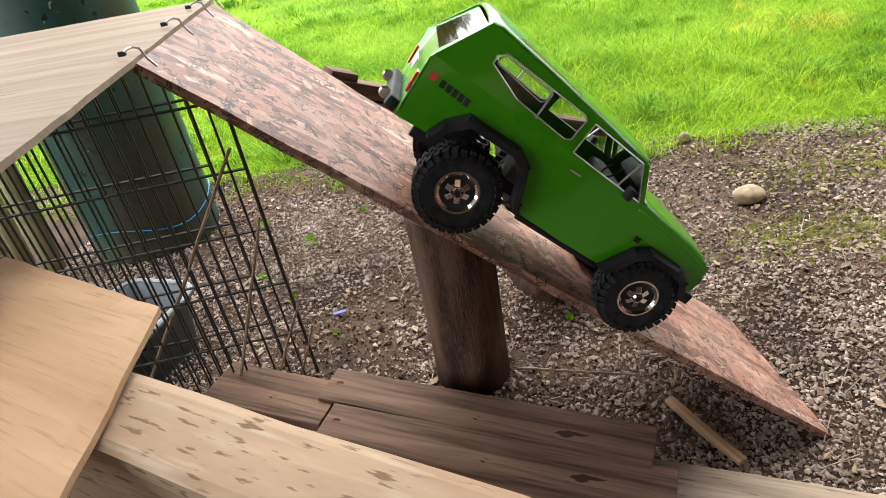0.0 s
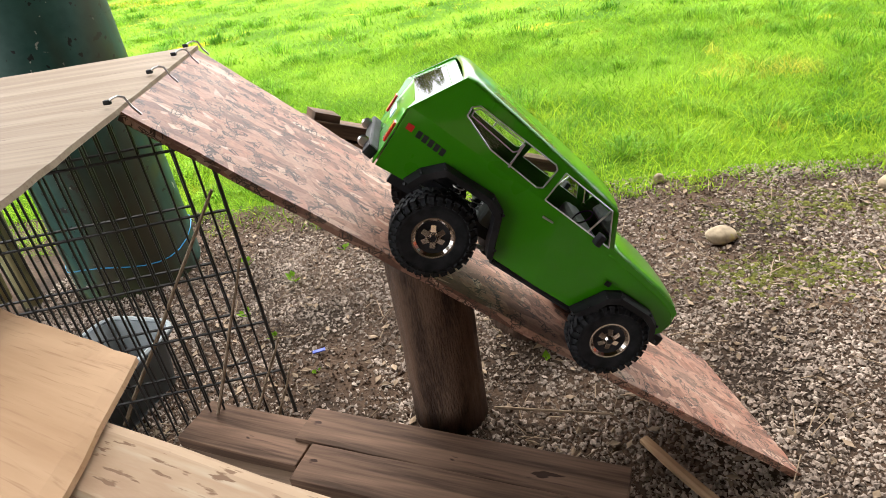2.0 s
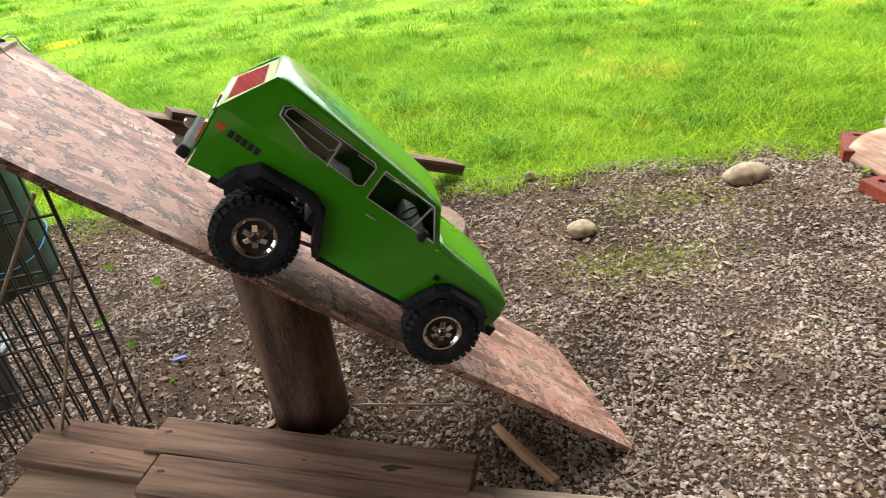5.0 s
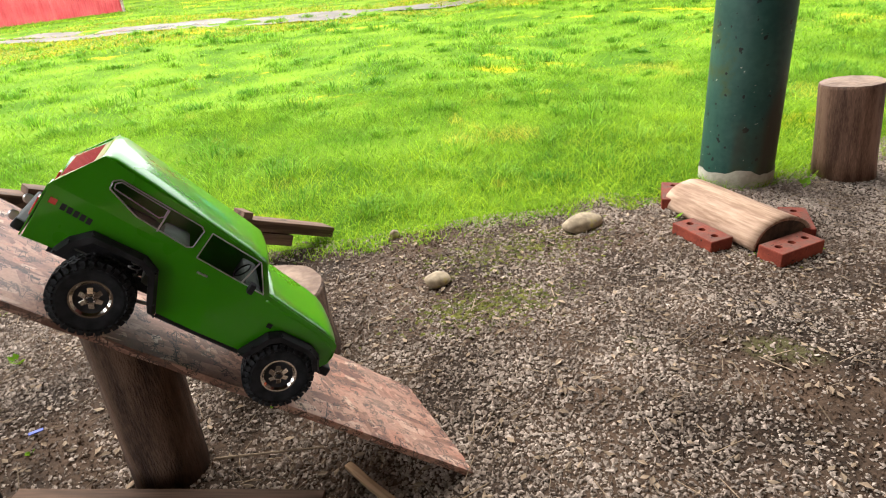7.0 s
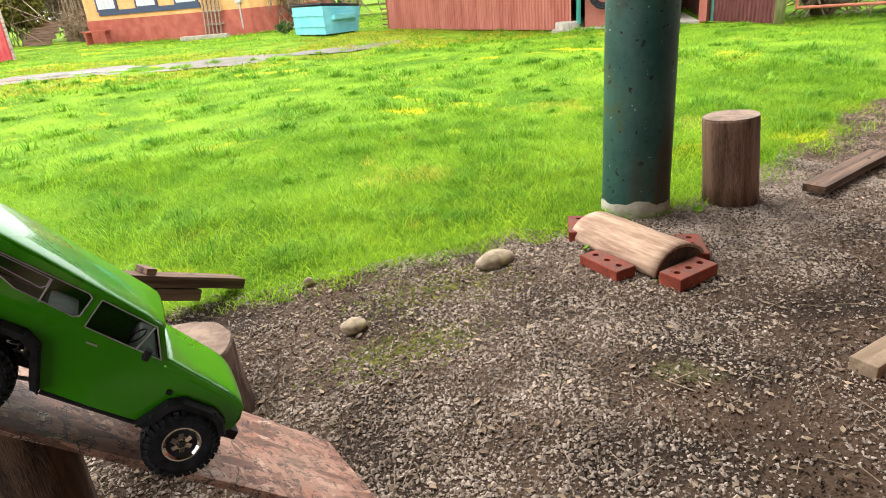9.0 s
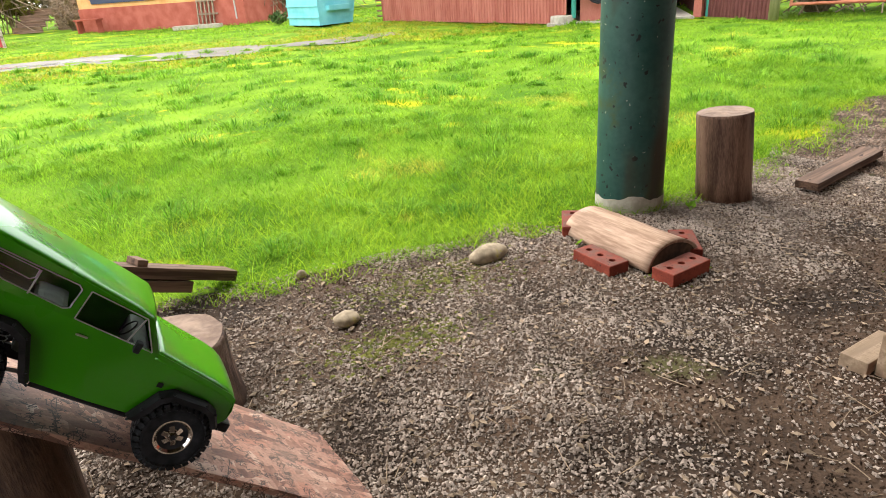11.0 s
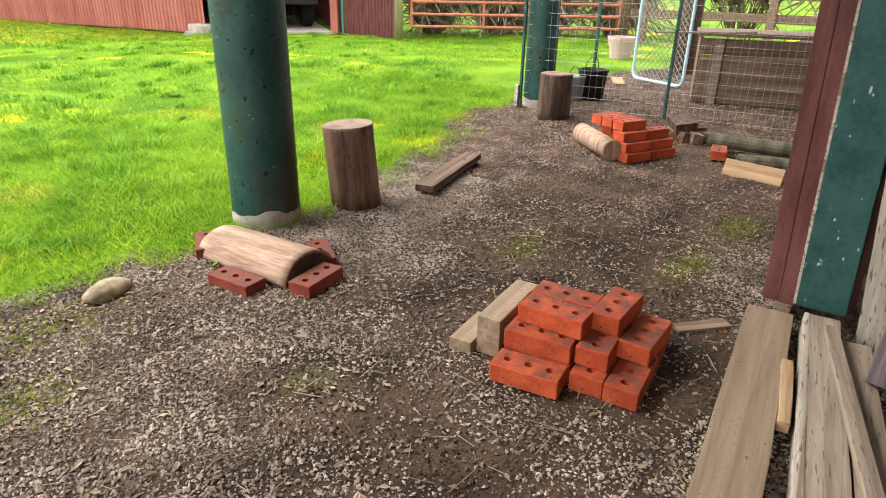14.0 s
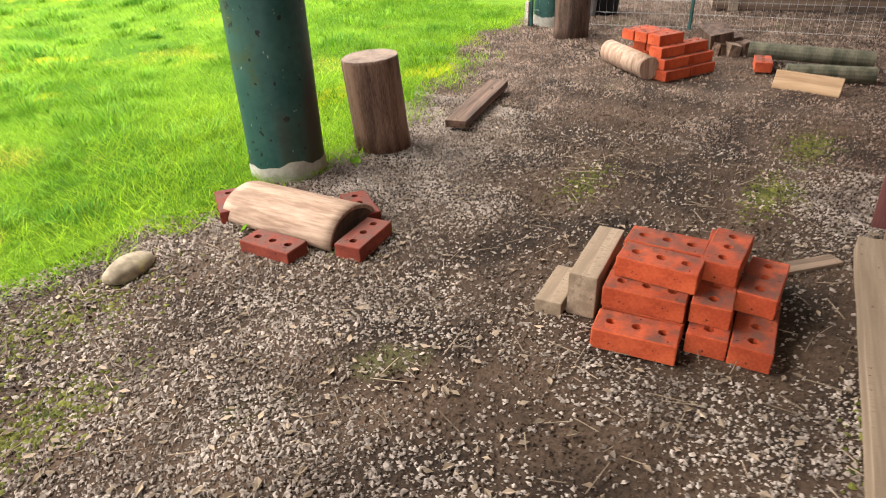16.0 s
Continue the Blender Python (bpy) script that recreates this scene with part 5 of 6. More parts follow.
for k in range(8):
    r_ = random.Random(k)
    cx_, cy_, a_, l_ = 5.10 + r_.uniform(-0.05, 0.09), 1.13 + 0.036 * k + r_.uniform(-0.02, 0.02), r_.uniform(-1.2, 1.2), (0.10 if k == 5 else r_.uniform(0.05, 0.085))
    z_ = (0.125 if k == 5 else r_.uniform(0.05, 0.085))
    board("firewood", (cx_ - l_ * math.cos(a_), cy_ - l_ * math.sin(a_), z_), (cx_ + l_ * math.cos(a_), cy_ + l_ * math.sin(a_), z_ + r_.uniform(-0.02, 0.03)), 0.15 if k == 5 else r_.uniform(0.05, 0.08), z_ + 0.005,
          (M_BROWN, M_FENCE_WOOD, M_BARK)[k % 3], "broken brown firewood piece in a heap", "firewood", up=(r_.uniform(-0.3, 0.1), r_.uniform(-0.25, 0.25), 1), wob=0.006, group="firewood heap")

# wire fence
fence = thing("wire_fence", "welded wire fence on dark green stakes", "fence")
F0, F1, F2 = Vector((5.38, 2.80, 0)), Vector((5.72, 1.66, 0)), Vector((6.02, 0.25, 0))
segs = []
for A, B in ((F0, F1), (F1, F2)):
    n = int((B - A).length / 0.05)
    for k in range(n + 1):
        p = A.lerp(B, k / n)
        segs.append((p + Vector((0, 0, 0.02)), p + Vector((0, 0, 1.5))))
    for k in range(17):
        z = Vector((0, 0, 0.02 + 0.0925 * k))
        segs.append((A + z, B + z))
part("wire_mesh", tubes_mesh(segs, 0.0013, 3), M_GALV, fence)
for p in (F0, F1):
    part("fence_stake", box((0.022, 0.022, 1.75), pose(p.x - 0.02, p.y, 0.85), 0.004), M_TRIM_GREEN, fence, "dark green metal stake")
part("stake_tip", box((0.034, 0.034, 0.18), pose(F0.x - 0.03, F0.y + 0.03, 0.09), 0.004), M_WHITE_WOOD, fence, "white stub")
part("fence_stake", box((0.03, 0.03, 1.75), pose(7.8, 3.36, 0.85), 0.004), M_TRIM_GREEN, fence)

bx = thing("wooden_box", "large weathered plank box with a grey lid", "box", frame_of((6.60, 1.72, 0.0), (0.28, -0.76, 0), (0, 0, 1)))
for k in range(4):
    part("plank", box((1.5, 0.022, 0.132), pose(0.72, 0, 0.09 + 0.137 * k), 0.003, cuts=6, wobble=0.001), M_FENCE_WOOD, bx)
part("side", box((0.022, 0.55, 0.55), pose(-0.04, 0.28, 0.30)), M_FENCE_WOOD, bx)
part("batten", box((0.075, 0.024, 0.56), pose(0.11, -0.023, 0.29), 0.003), M_GREY_WOOD, bx)
part("batten", box((0.07, 0.024, 0.56), pose(0.90, -0.023, 0.29), 0.003), M_GREY_WOOD, bx)
part("lid", box((1.6, 0.62, 0.035), pose(0.72, 0.26, 0.605), 0.004), M_FENCE_WOOD, bx, "weathered plank lid")
board("lath", (6.52, 2.15, 0.60), (6.70, 1.35, 0.635), 0.03, 0.015, M_FENCE_WOOD, "thin wooden lath resting on the box lid", "lath")

gate = thing("wire_door", "chain wire door in a pale blue tube frame", "gate", frame_of((7.66, 2.81, 0.02), (-0.30, -0.67, 0), (0, 0, 1)))
w_, h_, r_ = 0.74, 1.6, 0.07
loop = [Vector((0, 0, h_)), Vector((0, 0, r_)), Vector((0.02, 0, 0.02)), Vector((r_, 0, 0)), Vector((w_ - r_, 0, 0)), Vector((w_ - 0.02, 0, 0.02)), Vector((w_, 0, r_)), Vector((w_, 0, h_))]
part("tube_frame", tubes_mesh(list(zip(loop, loop[1:])), 0.017, 10), M_FRAME_BLUE, gate)
segs = []
for k in range(-22, 12):
    for s in (1, -1):
        x0 = k * 0.07 if s > 0 else w_ - k * 0.07
        pts = [(x0 + s * t, t) for t in (0.0, h_)]
        ts = sorted(((0 - x0) / s, (w_ - x0) / s))
        t0, t1 = max(0, ts[0]), min(h_, ts[1])
        if t1 > t0:
            segs.append((Vector((x0 + s * t0, 0.004 * s, t0)), Vector((x0 + s * t1, 0.004 * s, t1))))
part("chain_wire", tubes_mesh(segs, 0.0026, 3), M_GALV, gate)

for x, y, r, h, m, lb in ((5.98, 2.62, 0.09, 0.22, plain("grey pail", (0.40, 0.41, 0.42), 0.5), "grey plastic pail beside the fence"), (6.12, 2.52, 0.13, 0.27, M_DARK, "black rubber bucket beside the fence")):
    t = thing("bucket", lb, "bucket", pose(x, y, 0))
    part("bucket_wall", lathe([(r * 0.8, 0), (r, h), (r * 1.06, h), (r * 1.06, h - 0.02), (r * 0.97, h - 0.02), (r * 0.77, 0.01)], 24), m, t, smooth=True)
    arc = [Vector((r * math.cos(a), 0.02, h + r * 0.8 * math.sin(a))) for a in np.linspace(0, math.pi, 12)]
    part("bucket_handle", tubes_mesh(list(zip(arc, arc[1:])), 0.004, 5), M_WIRE, t)
pt = thing("planter", "pale pink tub with dry red plant", "planter", pose(9.4, 3.78, 0))
part("pot", lathe([(0.14, 0), (0.19, 0.30), (0.20, 0.30), (0.20, 0.27), (0.13, 0.02)], 24), plain("pink pot", (0.52, 0.34, 0.32), 0.7), pt)
board("plank", (7.55, 2.95, 0.02), (7.10, 2.70, 0.02), 0.12, 0.03, M_TAN_WOOD, "tan board on the soil by the wire door", "board")


# ---- lawn's far side ----
def corrugated(name, p, q, h, material, label, step=0.09, depth=0.02, kind="", z0=0.0, category="building"):
    p, q = Vector(p), Vector(q)
    n = int((q - p).length / step)
    d = (q - p).normalized()
    nrm = Vector((d.y, -d.x, 0))
    bm = bmesh.new()
    prev = None
    for k in range(n + 1):
        for f, o in ((0.0, 0), (0.35, 0), (0.5, 1), (0.85, 1)):
            c = p + d * ((k + f) * step) + nrm * (o * depth)
            pair = (bm.verts.new(c + Vector((0, 0, z0))), bm.verts.new(c + Vector((0, 0, h))))
            if prev:
                bm.faces.new((prev[0], pair[0], pair[1], prev[1]))
            prev = pair
    return bm


BL, BR = Vector((5.55, 17.2, 0)), Vector((7.22, 10.8, 0))
barn = thing("barn", "red ribbed metal barn with a green-framed window", "barn")
part("front_wall", corrugated("w", BL, BR, 3.0, M_BARN, ""), M_BARN, barn)
part("side_wall", corrugated("w", BL + Vector((6, 2, 0)), BL, 3.0, M_BARN, ""), M_BARN, barn)
part("roof", box((8.5, 8.0, 0.12), pose(9.2, 15.2, 3.05, 0, 0, 14.6)), M_GREY_WOOD, barn)
d_ = (BR - BL).normalized()
n_ = Vector((d_.y, -d_.x, 0))
wm = frame_of(BL.lerp(BR, 0.44) + n_ * 0.03 + Vector((0, 0, 1.30)), d_, (0, 0, 1))
wf = part("window_frame", box((0.85, 0.05, 0.75)), plain("green window trim", (0.30, 0.55, 0.45), 0.5), barn, "pale green window frame")
wf.matrix_world = wm
pn = part("pane", box((0.68, 0.06, 0.6)), M_CURTAIN, wf)
sg = part("stone_foot", box((0.35, 0.3, 0.18), pose(BR.x - 0.05, BR.y + 0.05, 0.07), 0.03), M_CONCRETE, barn)
dp = part("downpipe", tubes_mesh([(BR + Vector((0.12, -0.08, 0.1)), BR + Vector((0.12, -0.08, 3)))], 0.045, 10), plain("green pipe", (0.02, 0.20, 0.15), 0.5), barn, "green downpipe")
# side rack at the barn's corner
for k in range(9):
    part("rack_slat", box((0.30, 0.05, 0.03), frame_of(BL - d_ * 0.2 + Vector((0, 0, 0.12 + 0.13 * k)), d_, (0, 0, 1))), M_MAROON, barn)
# carport
C0, C1 = Vector((7.30, 10.75, 0)), Vector((9.18, 9.50, 0))
part("carport_floor", box((2.6, 5.0, 0.05), frame_of((9.3, 12.2, 0.0), (C1 - C0), (0, 0, 1))), M_CONCRETE, barn)
part("carport_post", box((0.16, 0.14, 3.0), pose(C1.x, C1.y, 1.5, 0, 0, 30)), M_BARN, barn)
part("downpipe", tubes_mesh([(C1 + Vector((0.1, -0.12, 0.0)), C1 + Vector((0.1, -0.12, 3)))], 0.045, 10), plain("green pipe two", (0.02, 0.20, 0.15), 0.5), barn)
part("carport_back", corrugated("w", (8.2, 16.5, 0), (12.3, 14.0, 0), 3.0, M_BARN, ""), M_MAROON, barn)
part("carport_side", corrugated("w", (12.3, 14.0, 0), (9.3, 9.5, 0), 3.0, M_BARN, ""), M_MAROON, barn)
part("side_wall", corrugated("w", C1 + Vector((0.1, 0, 0)), (9.15, 7.95, 0), 3.0, M_BARN, ""), M_MAROON, barn)
hose = thing("hose_reel", "coil of dark hose hung on the barn wall", "hose", frame_of((7.75, 10.5, 0.75), (C1 - C0), (0, 0, 1)))
for k in range(4):
    ring = [Vector(((0.22 + 0.03 * k) * math.cos(a), -0.03 * k, (0.32 + 0.03 * k) * math.sin(a))) for a in np.linspace(0, 6.28, 20)]
    part("hose_loop", tubes_mesh(list(zip(ring, ring[1:])), 0.018, 6), M_DARK, hose)
part("backing_wall", box((0.7, 0.05, 3.0), pose(0, 0.12, 0.75)), M_BARN, hose)

# parked vehicle under the carport
suv = thing("parked_suv", "dark grey off-road vehicle parked tail-out in the carport", "car", frame_of((8.72, 10.75, 0.03), (0.42, 0.90, 0), (0, 0, 1)))
M_SUV = plain("dark grey car paint", (0.15, 0.16, 0.18), 0.3, 0.2, 0.5)
part("body", box((3.6, 1.65, 0.75), pose(1.6, 0, 0.85), 0.08), M_SUV, suv)
part("cabin", box((2.4, 1.5, 0.75), pose(1.1, 0, 1.55), 0.12), M_SUV, suv)
part("rear_glass", box((0.03, 1.1, 0.45), pose(-0.115, 0, 1.60), 0.01), plain("dark car glass", (0.01, 0.012, 0.014), 0.08), suv, "dark rear glass")
part("bumper", box((0.16, 1.6, 0.16), pose(-0.25, 0, 0.52), 0.03), M_DARK, suv)
for y in (-0.72, 0.72):
    part("tail_light", box((0.04, 0.1, 0.28), pose(-0.2, y, 0.95), 0.01), M_RED, suv, "red tail light")
    for x in (0.4, 2.8):
        wv = part("wheel", lathe([(0.1, -0.12), (0.30, -0.12), (0.36, -0.08), (0.36, 0.08), (0.30, 0.12), (0.1, 0.12)], 28), M_TYRE, suv)
        wv.matrix_local = pose(x, y, 0.36, 90, 0, 0)
sp = part("spare_wheel", lathe([(0.05, -0.1), (0.28, -0.1), (0.34, -0.05), (0.34, 0.05), (0.28, 0.1), (0.05, 0.1)], 28), M_TYRE, suv)
sp.matrix_local = pose(-0.33, 0, 1.15, 0, 90, 0)
part("plate", box((0.02, 0.3, 0.16), pose(-0.22, 0.55, 0.72)), M_WHITE, suv, "white plate")

# field gate
G0, G1 = Vector((9.20, 7.70, 0)), Vector((11.75, 4.95, 0))
fg = thing("field_gate", "rusty red tubular field gate", "gate", frame_of(G0, G1 - G0, (0, 0, 1)))
GL = (G1 - G0).length
for z in (0.22, 0.42, 0.62, 0.82, 1.02, 1.25):
    part("gate_bar", tubes_mesh([(Vector((0.1, 0, z)), Vector((GL, 0, z)))], 0.024, 8), M_GATE, fg)
for x in (0.1, GL * 0.36, GL * 0.7, GL):
    part("gate_upright", tubes_mesh([(Vector((x, 0, 0.2)), Vector((x, 0, 1.27)))], 0.022, 8), M_GATE, fg)
for (x, y, r, h, m_, lb) in ((9.13, 7.80, 0.075, 1.7, M_STAKE, "pale mossy wooden gate post"), (11.85, 4.95, 0.12, 1.9, M_FENCE_WOOD, "dark wooden gate post"), (8.6, 2.6, 0.13, 2.4, M_FENCE_WOOD, "dark wooden post behind the wire door")):
    gp_ = part("gate_post", lathe([(r, 0), (r, h)], 16, 0.06, x), m_, smooth=True)
    gp_.matrix_world = pose(x, y, 0)
    tagged(gp_, lb, "post")
rf2 = thing("rail_fence", "dark wooden rail fence beyond the box", "fence")
for z in (0.5, 0.85, 1.2):
    part("rail", box((7.0, 0.05, 0.14), frame_of((12.4, 1.6, z), (0.15, -1, 0), (0, 0, 1)), 0.01), M_FENCE_WOOD, rf2)
for k in range(4):
    part("fence_post", box((0.12, 0.12, 1.4), pose(11.95 + 0.3 * k, 4.6 - 2.0 * k, 0.7)), M_FENCE_WOOD, rf2)

# teal bin
tb = thing("dumpster", "pale teal metal dumpster with dark ribbed lids", "dumpster", frame_of((3.16, 18.2, 0.0), (0.60, -1.55, 0), (0, 0, 1)) @ Matrix.Diagonal((0.92, 0.92, 0.74, 1)))
bm = bmesh.new()
prof = [(0, 0), (1.1, 0), (1.25, 0.80), (0.0, 0.92)]
vs0 = [bm.verts.new((0, y, z + 0.08)) for y, z in prof]
vs1 = [bm.verts.new((1.66, y, z + 0.08)) for y, z in prof]
bm.faces.new(vs0)
bm.faces.new(vs1[::-1])
for i in range(4):
    bm.faces.new((vs0[i], vs1[i], vs1[(i + 1) % 4], vs0[(i + 1) % 4]))
bmesh.ops.recalc_face_normals(bm, faces=bm.faces)
part("body", bm, M_TEAL, tb)
for z in (0.35, 0.72):
    part("rib", box((1.7, 0.04, 0.05), pose(0.83, -0.01, z)), M_TEAL, tb)
for x in (0.42, 1.25):
    lid = part("lid", box((0.80, 1.32, 0.04), pose(x, 0.62, 0.99, -7, 0, 0), 0.01), M_DARK, tb, "black ribbed plastic lid")
    for k in range(5):
        part("lid_rib", box((0.05, 1.3, 0.03), pose(x - 0.3 + 0.15 * k, 0.62, 1.02, -7, 0, 0)), M_DARK, lid)
part("fork_pocket", box((0.18, 0.7, 0.16), pose(1.75, 0.6, 0.62)), M_TEAL, tb)
for x in (0.15, 1.5):
    for y in (0.12, 0.98):
        cst = part("caster", tube((x - 0.03, y, 0.05), (x + 0.03, y, 0.05), 0.06, 14), M_DARK, tb)

# house
HA, HB = Vector((-2.9, 27.2, 0)), Vector((2.4, 22.3, 0))
hs = thing("house", "tan house with brick-red skirting and navy window trim", "house", frame_of(HA, HB - HA, (0, 0, 1)))
HLn = (HB - HA).length
part("wall", box((HLn, 5, 2.0), pose(HLn / 2, 2.5, 1.75)), M_STUCCO, hs)
part("skirting", box((HLn + 0.06, 5.06, 0.80), pose(HLn / 2, 2.5, 0.40)), M_SKIRT, hs)
part("roof", box((HLn + 0.8, 5.8, 0.2), pose(HLn / 2, 2.5, 2.85)), M_GREY_WOOD, hs)
part("trim_band", box((4.6, 0.05, 0.16), pose(3.0, -0.02, 1.02)), M_BLUE_TRIM, hs, "navy band under the windows")
for x in (1.15, 3.0, 4.75):
    fr_ = part("window", box((1.0, 0.06, 1.3), pose(x, -0.02, 1.72)), M_BLUE_TRIM, hs, "navy framed window")
    part("pane", box((0.82, 0.07, 1.1), pose(x, -0.025, 1.70)), M_CURTAIN, fr_, "white curtained pane")
part("meter_box", box((0.22, 0.12, 0.35), pose(6.9, -0.06, 1.15), 0.02), M_GALV, hs, "grey meter box")
part("conduit", tubes_mesh([(Vector((6.9, -0.05, 0.2)), Vector((6.9, -0.05, 1.0)))], 0.025, 6), M_GALV, hs)
for k in range(5):
    part("trellis_slat", box((0.05, 0.04, 2.2), pose(5.5 + 0.16 * k, -0.12, 1.1, 0, 6, 0)), M_GREY_WOOD, hs)
    part("trellis_slat", box((0.8, 0.04, 0.05), pose(5.85, -0.14, 0.4 + 0.4 * k)), M_GREY_WOOD, hs)
hb = board("garden_edging", (0.2, 22.8, 0.12), (1.6, 22.2, 0.12), 0.3, 0.12, M_CONCRETE, "pale stone edging by the house", "edging")
steps = thing("porch_steps", "dark weathered wooden porch steps with railing", "steps", frame_of((-5.6, 32.4, 0), (1, -0.6, 0), (0, 0, 1)))
for k in range(4):
    part("tread", box((1.4, 0.3, 0.06), pose(0, 0.28 * k, 0.22 * (k + 1))), M_FENCE_WOOD, steps)
    part("riser", box((1.4, 0.04, 0.2), pose(0, 0.28 * k - 0.1, 0.22 * k + 0.1)), M_FENCE_WOOD, steps)
for k in range(10):
    part("baluster", box((0.06, 0.06, 1.0), pose(0.9 + 0.2 * k, 0.9, 1.4)), M_FENCE_WOOD, steps)
part("railing", box((2.2, 0.08, 0.1), pose(1.8, 0.9, 1.92)), M_FENCE_WOOD, steps)
part("deck_skirt", box((2.4, 0.08, 0.9), pose(1.8, 0.95, 0.45)), M_FENCE_WOOD, steps)

rs = thing("red_shed", "bright red ribbed metal shed", "shed")
part("front_wall", corrugated("w", (-11.2, 30.0, 0), (-4.40, 21.95, 0), 2.3, M_SHED_RED, "", 0.2, 0.03), M_SHED_RED, rs)
part("corner_post", box((0.07, 0.07, 2.3), pose(-4.36, 21.9, 1.15)), M_WHITE_WOOD, rs, "white corner trim")
part("end_wall", corrugated("w", (-4.40, 21.95, 0), (-8.2, 18.3, 0), 2.3, M_SHED_RED, "", 0.2, 0.03), M_SHED_RED, rs)


# ---- dirt track, shrubs, trees ----
def strip(name, pts, w, z, material, label, cat):
    bm = bmesh.new()
    prev = None
    P = [Vector(p) for p in pts]
    for k in range(len(P) - 1):
        for s in range(12):
            c = P[k].lerp(P[k + 1], s / 12)
            n = (P[k + 1] - P[k]).normalized()
            n = Vector((-n.y, n.x, 0))
            ww = w * (0.8 + 0.5 * noise.noise(c * 1.1))
            pair = []
            for f in (-1, 1):
                q = c + n * ww * f
                pair.append(bm.verts.new((q.x, q.y, float(height(q.x, q.y)) + z)))
            if prev:
                bm.faces.new((prev[0], pair[0], pair[1], prev[1]))
            prev = pair
    return tagged(part(name, bm, material), label, cat, kind="structure")


strip("track", ((-14, 16.5, 0), (-6, 15.6, 0), (-2, 13.9, 0), (0.5, 13.0, 0), (2.6, 12.4, 0), (4.5, 12.2, 0)), 0.62, 0.012, M_TRACK, "worn dirt wheel track across the lawn", "track")
strip("track", ((-14, 14.8, 0), (-6, 14.5, 0), (-2.6, 13.4, 0), (0.0, 12.4, 0), (2.0, 11.9, 0)), 0.40, 0.012, M_TRACK, "worn dirt wheel track beside the first", "track")
strip("water", ((-3.2, 14.0, 0), (-1.6, 13.4, 0), (-0.6, 13.1, 0)), 0.16, 0.018, M_WET, "shallow muddy puddle in the track", "puddle")


def shrub(name, c, size, n, leaf, material, label, cat, twigs=0, twig_mat=None, seed=0, trunk=0.0):
    """Limbs and many small leaf cards in an uneven crown."""
    t = thing(name, label, cat, pose(c[0], c[1], 0))
    r = np.random.RandomState(seed)
    segs = []
    for k in range(twigs):
        a, b = r.uniform(0, 6.28), r.uniform(0.15, 1.0)
        p = Vector((math.cos(a) * 0.15 * size[0], math.sin(a) * 0.15 * size[1], trunk * r.rand()))
        q = Vector((math.cos(a) * size[0] * b, math.sin(a) * size[1] * b, trunk + size[2] * r.uniform(0.45, 1.05)))
        m_ = p.lerp(q, 0.5) + Vector(r.uniform(-0.12, 0.12, 3).tolist()) * size[2]
        segs += [(p, m_), (m_, q)]
        for s in range(2):
            q2 = m_ + Vector(r.uniform(-0.35, 0.35, 3).tolist()) * size[2]
            q2.z = max(0.02, q2.z)
            segs.append((m_, q2))
    if segs:
        part("branch_tangle", tubes_mesh(segs, 0.005 + 0.0022 * size[2], 4), twig_mat or M_TWIG, t, smooth=False)
    if n:
        u = r.normal(size=(n, 3))
        u /= np.linalg.norm(u, axis=1)[:, None]
        rad = r.uniform(0.35, 1.0, n) ** 0.5 * (0.78 + 0.35 * np.sin(u[:, 0] * 5 + seed) * np.cos(u[:, 1] * 4 + u[:, 2] * 3))
        p = u * rad[:, None] * np.array(size) * np.array([1, 1, 0.55]) + np.array([0, 0, trunk + size[2] * 0.52])
        p[:, 2] = np.maximum(p[:, 2], 0.02)
        d1, d2 = r.normal(size=(n, 3)), r.normal(size=(n, 3))
        d1 *= leaf / np.linalg.norm(d1, axis=1)[:, None]
        d2 *= leaf * 0.5 / np.linalg.norm(d2, axis=1)[:, None]
        v = np.stack([p - d1, p + d2, p + d1, p - d2], 1).reshape(-1, 3)
        v[:, 2] = np.maximum(v[:, 2], 0.01)
        f = (np.arange(n)[:, None] * 4 + np.arange(4)[None]).tolist()
        ob = raw("crown", v.tolist(), f, material)
        ob.parent = t
    return t


shrub("hedge", (-6.6, 33.6), (1.75, 1.5, 5.4), 20000, 0.11, M_MOSSLEAF, "tall mossy clipped evergreen hedge", "hedge", 20, None, 1)
shrub("shrub", (-4.6, 37.0), (2.6, 1.2, 4.2), 6000, 0.09, M_TWIG, "tall leafless brown shrub behind the porch steps", "shrub", 120, None, 9)
shrub("shrub", (-3.6, 30.6), (1.0, 1.0, 1.3), 900, 0.07, M_TWIG, "leafless brown rounded shrub by the steps", "shrub", 60, None, 2)
shrub("shrub", (3.6, 24.0), (1.5, 1.2, 3.6), 700, 0.06, M_MOSSLEAF, "tangled bare shrub beside the house", "shrub", 190, None, 3)
shrub("shrub", (5.0, 26.0), (1.6, 1.4, 3.4), 300, 0.06, M_TWIG, "tangled bare brush behind the dumpster", "shrub", 170, None, 4)
shrub("shrub", (3.15, 20.2), (0.35, 0.35, 0.4), 260, 0.06, M_LEAF, "small green bush by the dumpster", "shrub", 6, None, 5)
shrub("tree", (7.4, 30.0), (2.6, 2.4, 6.0), 7000, 0.16, M_LEAF, "dark evergreen tree behind the barn", "tree", 40, None, 6, 0.3)
shrub("tree", (2.0, 24.6), (0.9, 0.9, 2.6), 700, 0.10, M_LEAF, "dark climbing shrub on the house trellis", "shrub", 20, None, 7, 0.4)
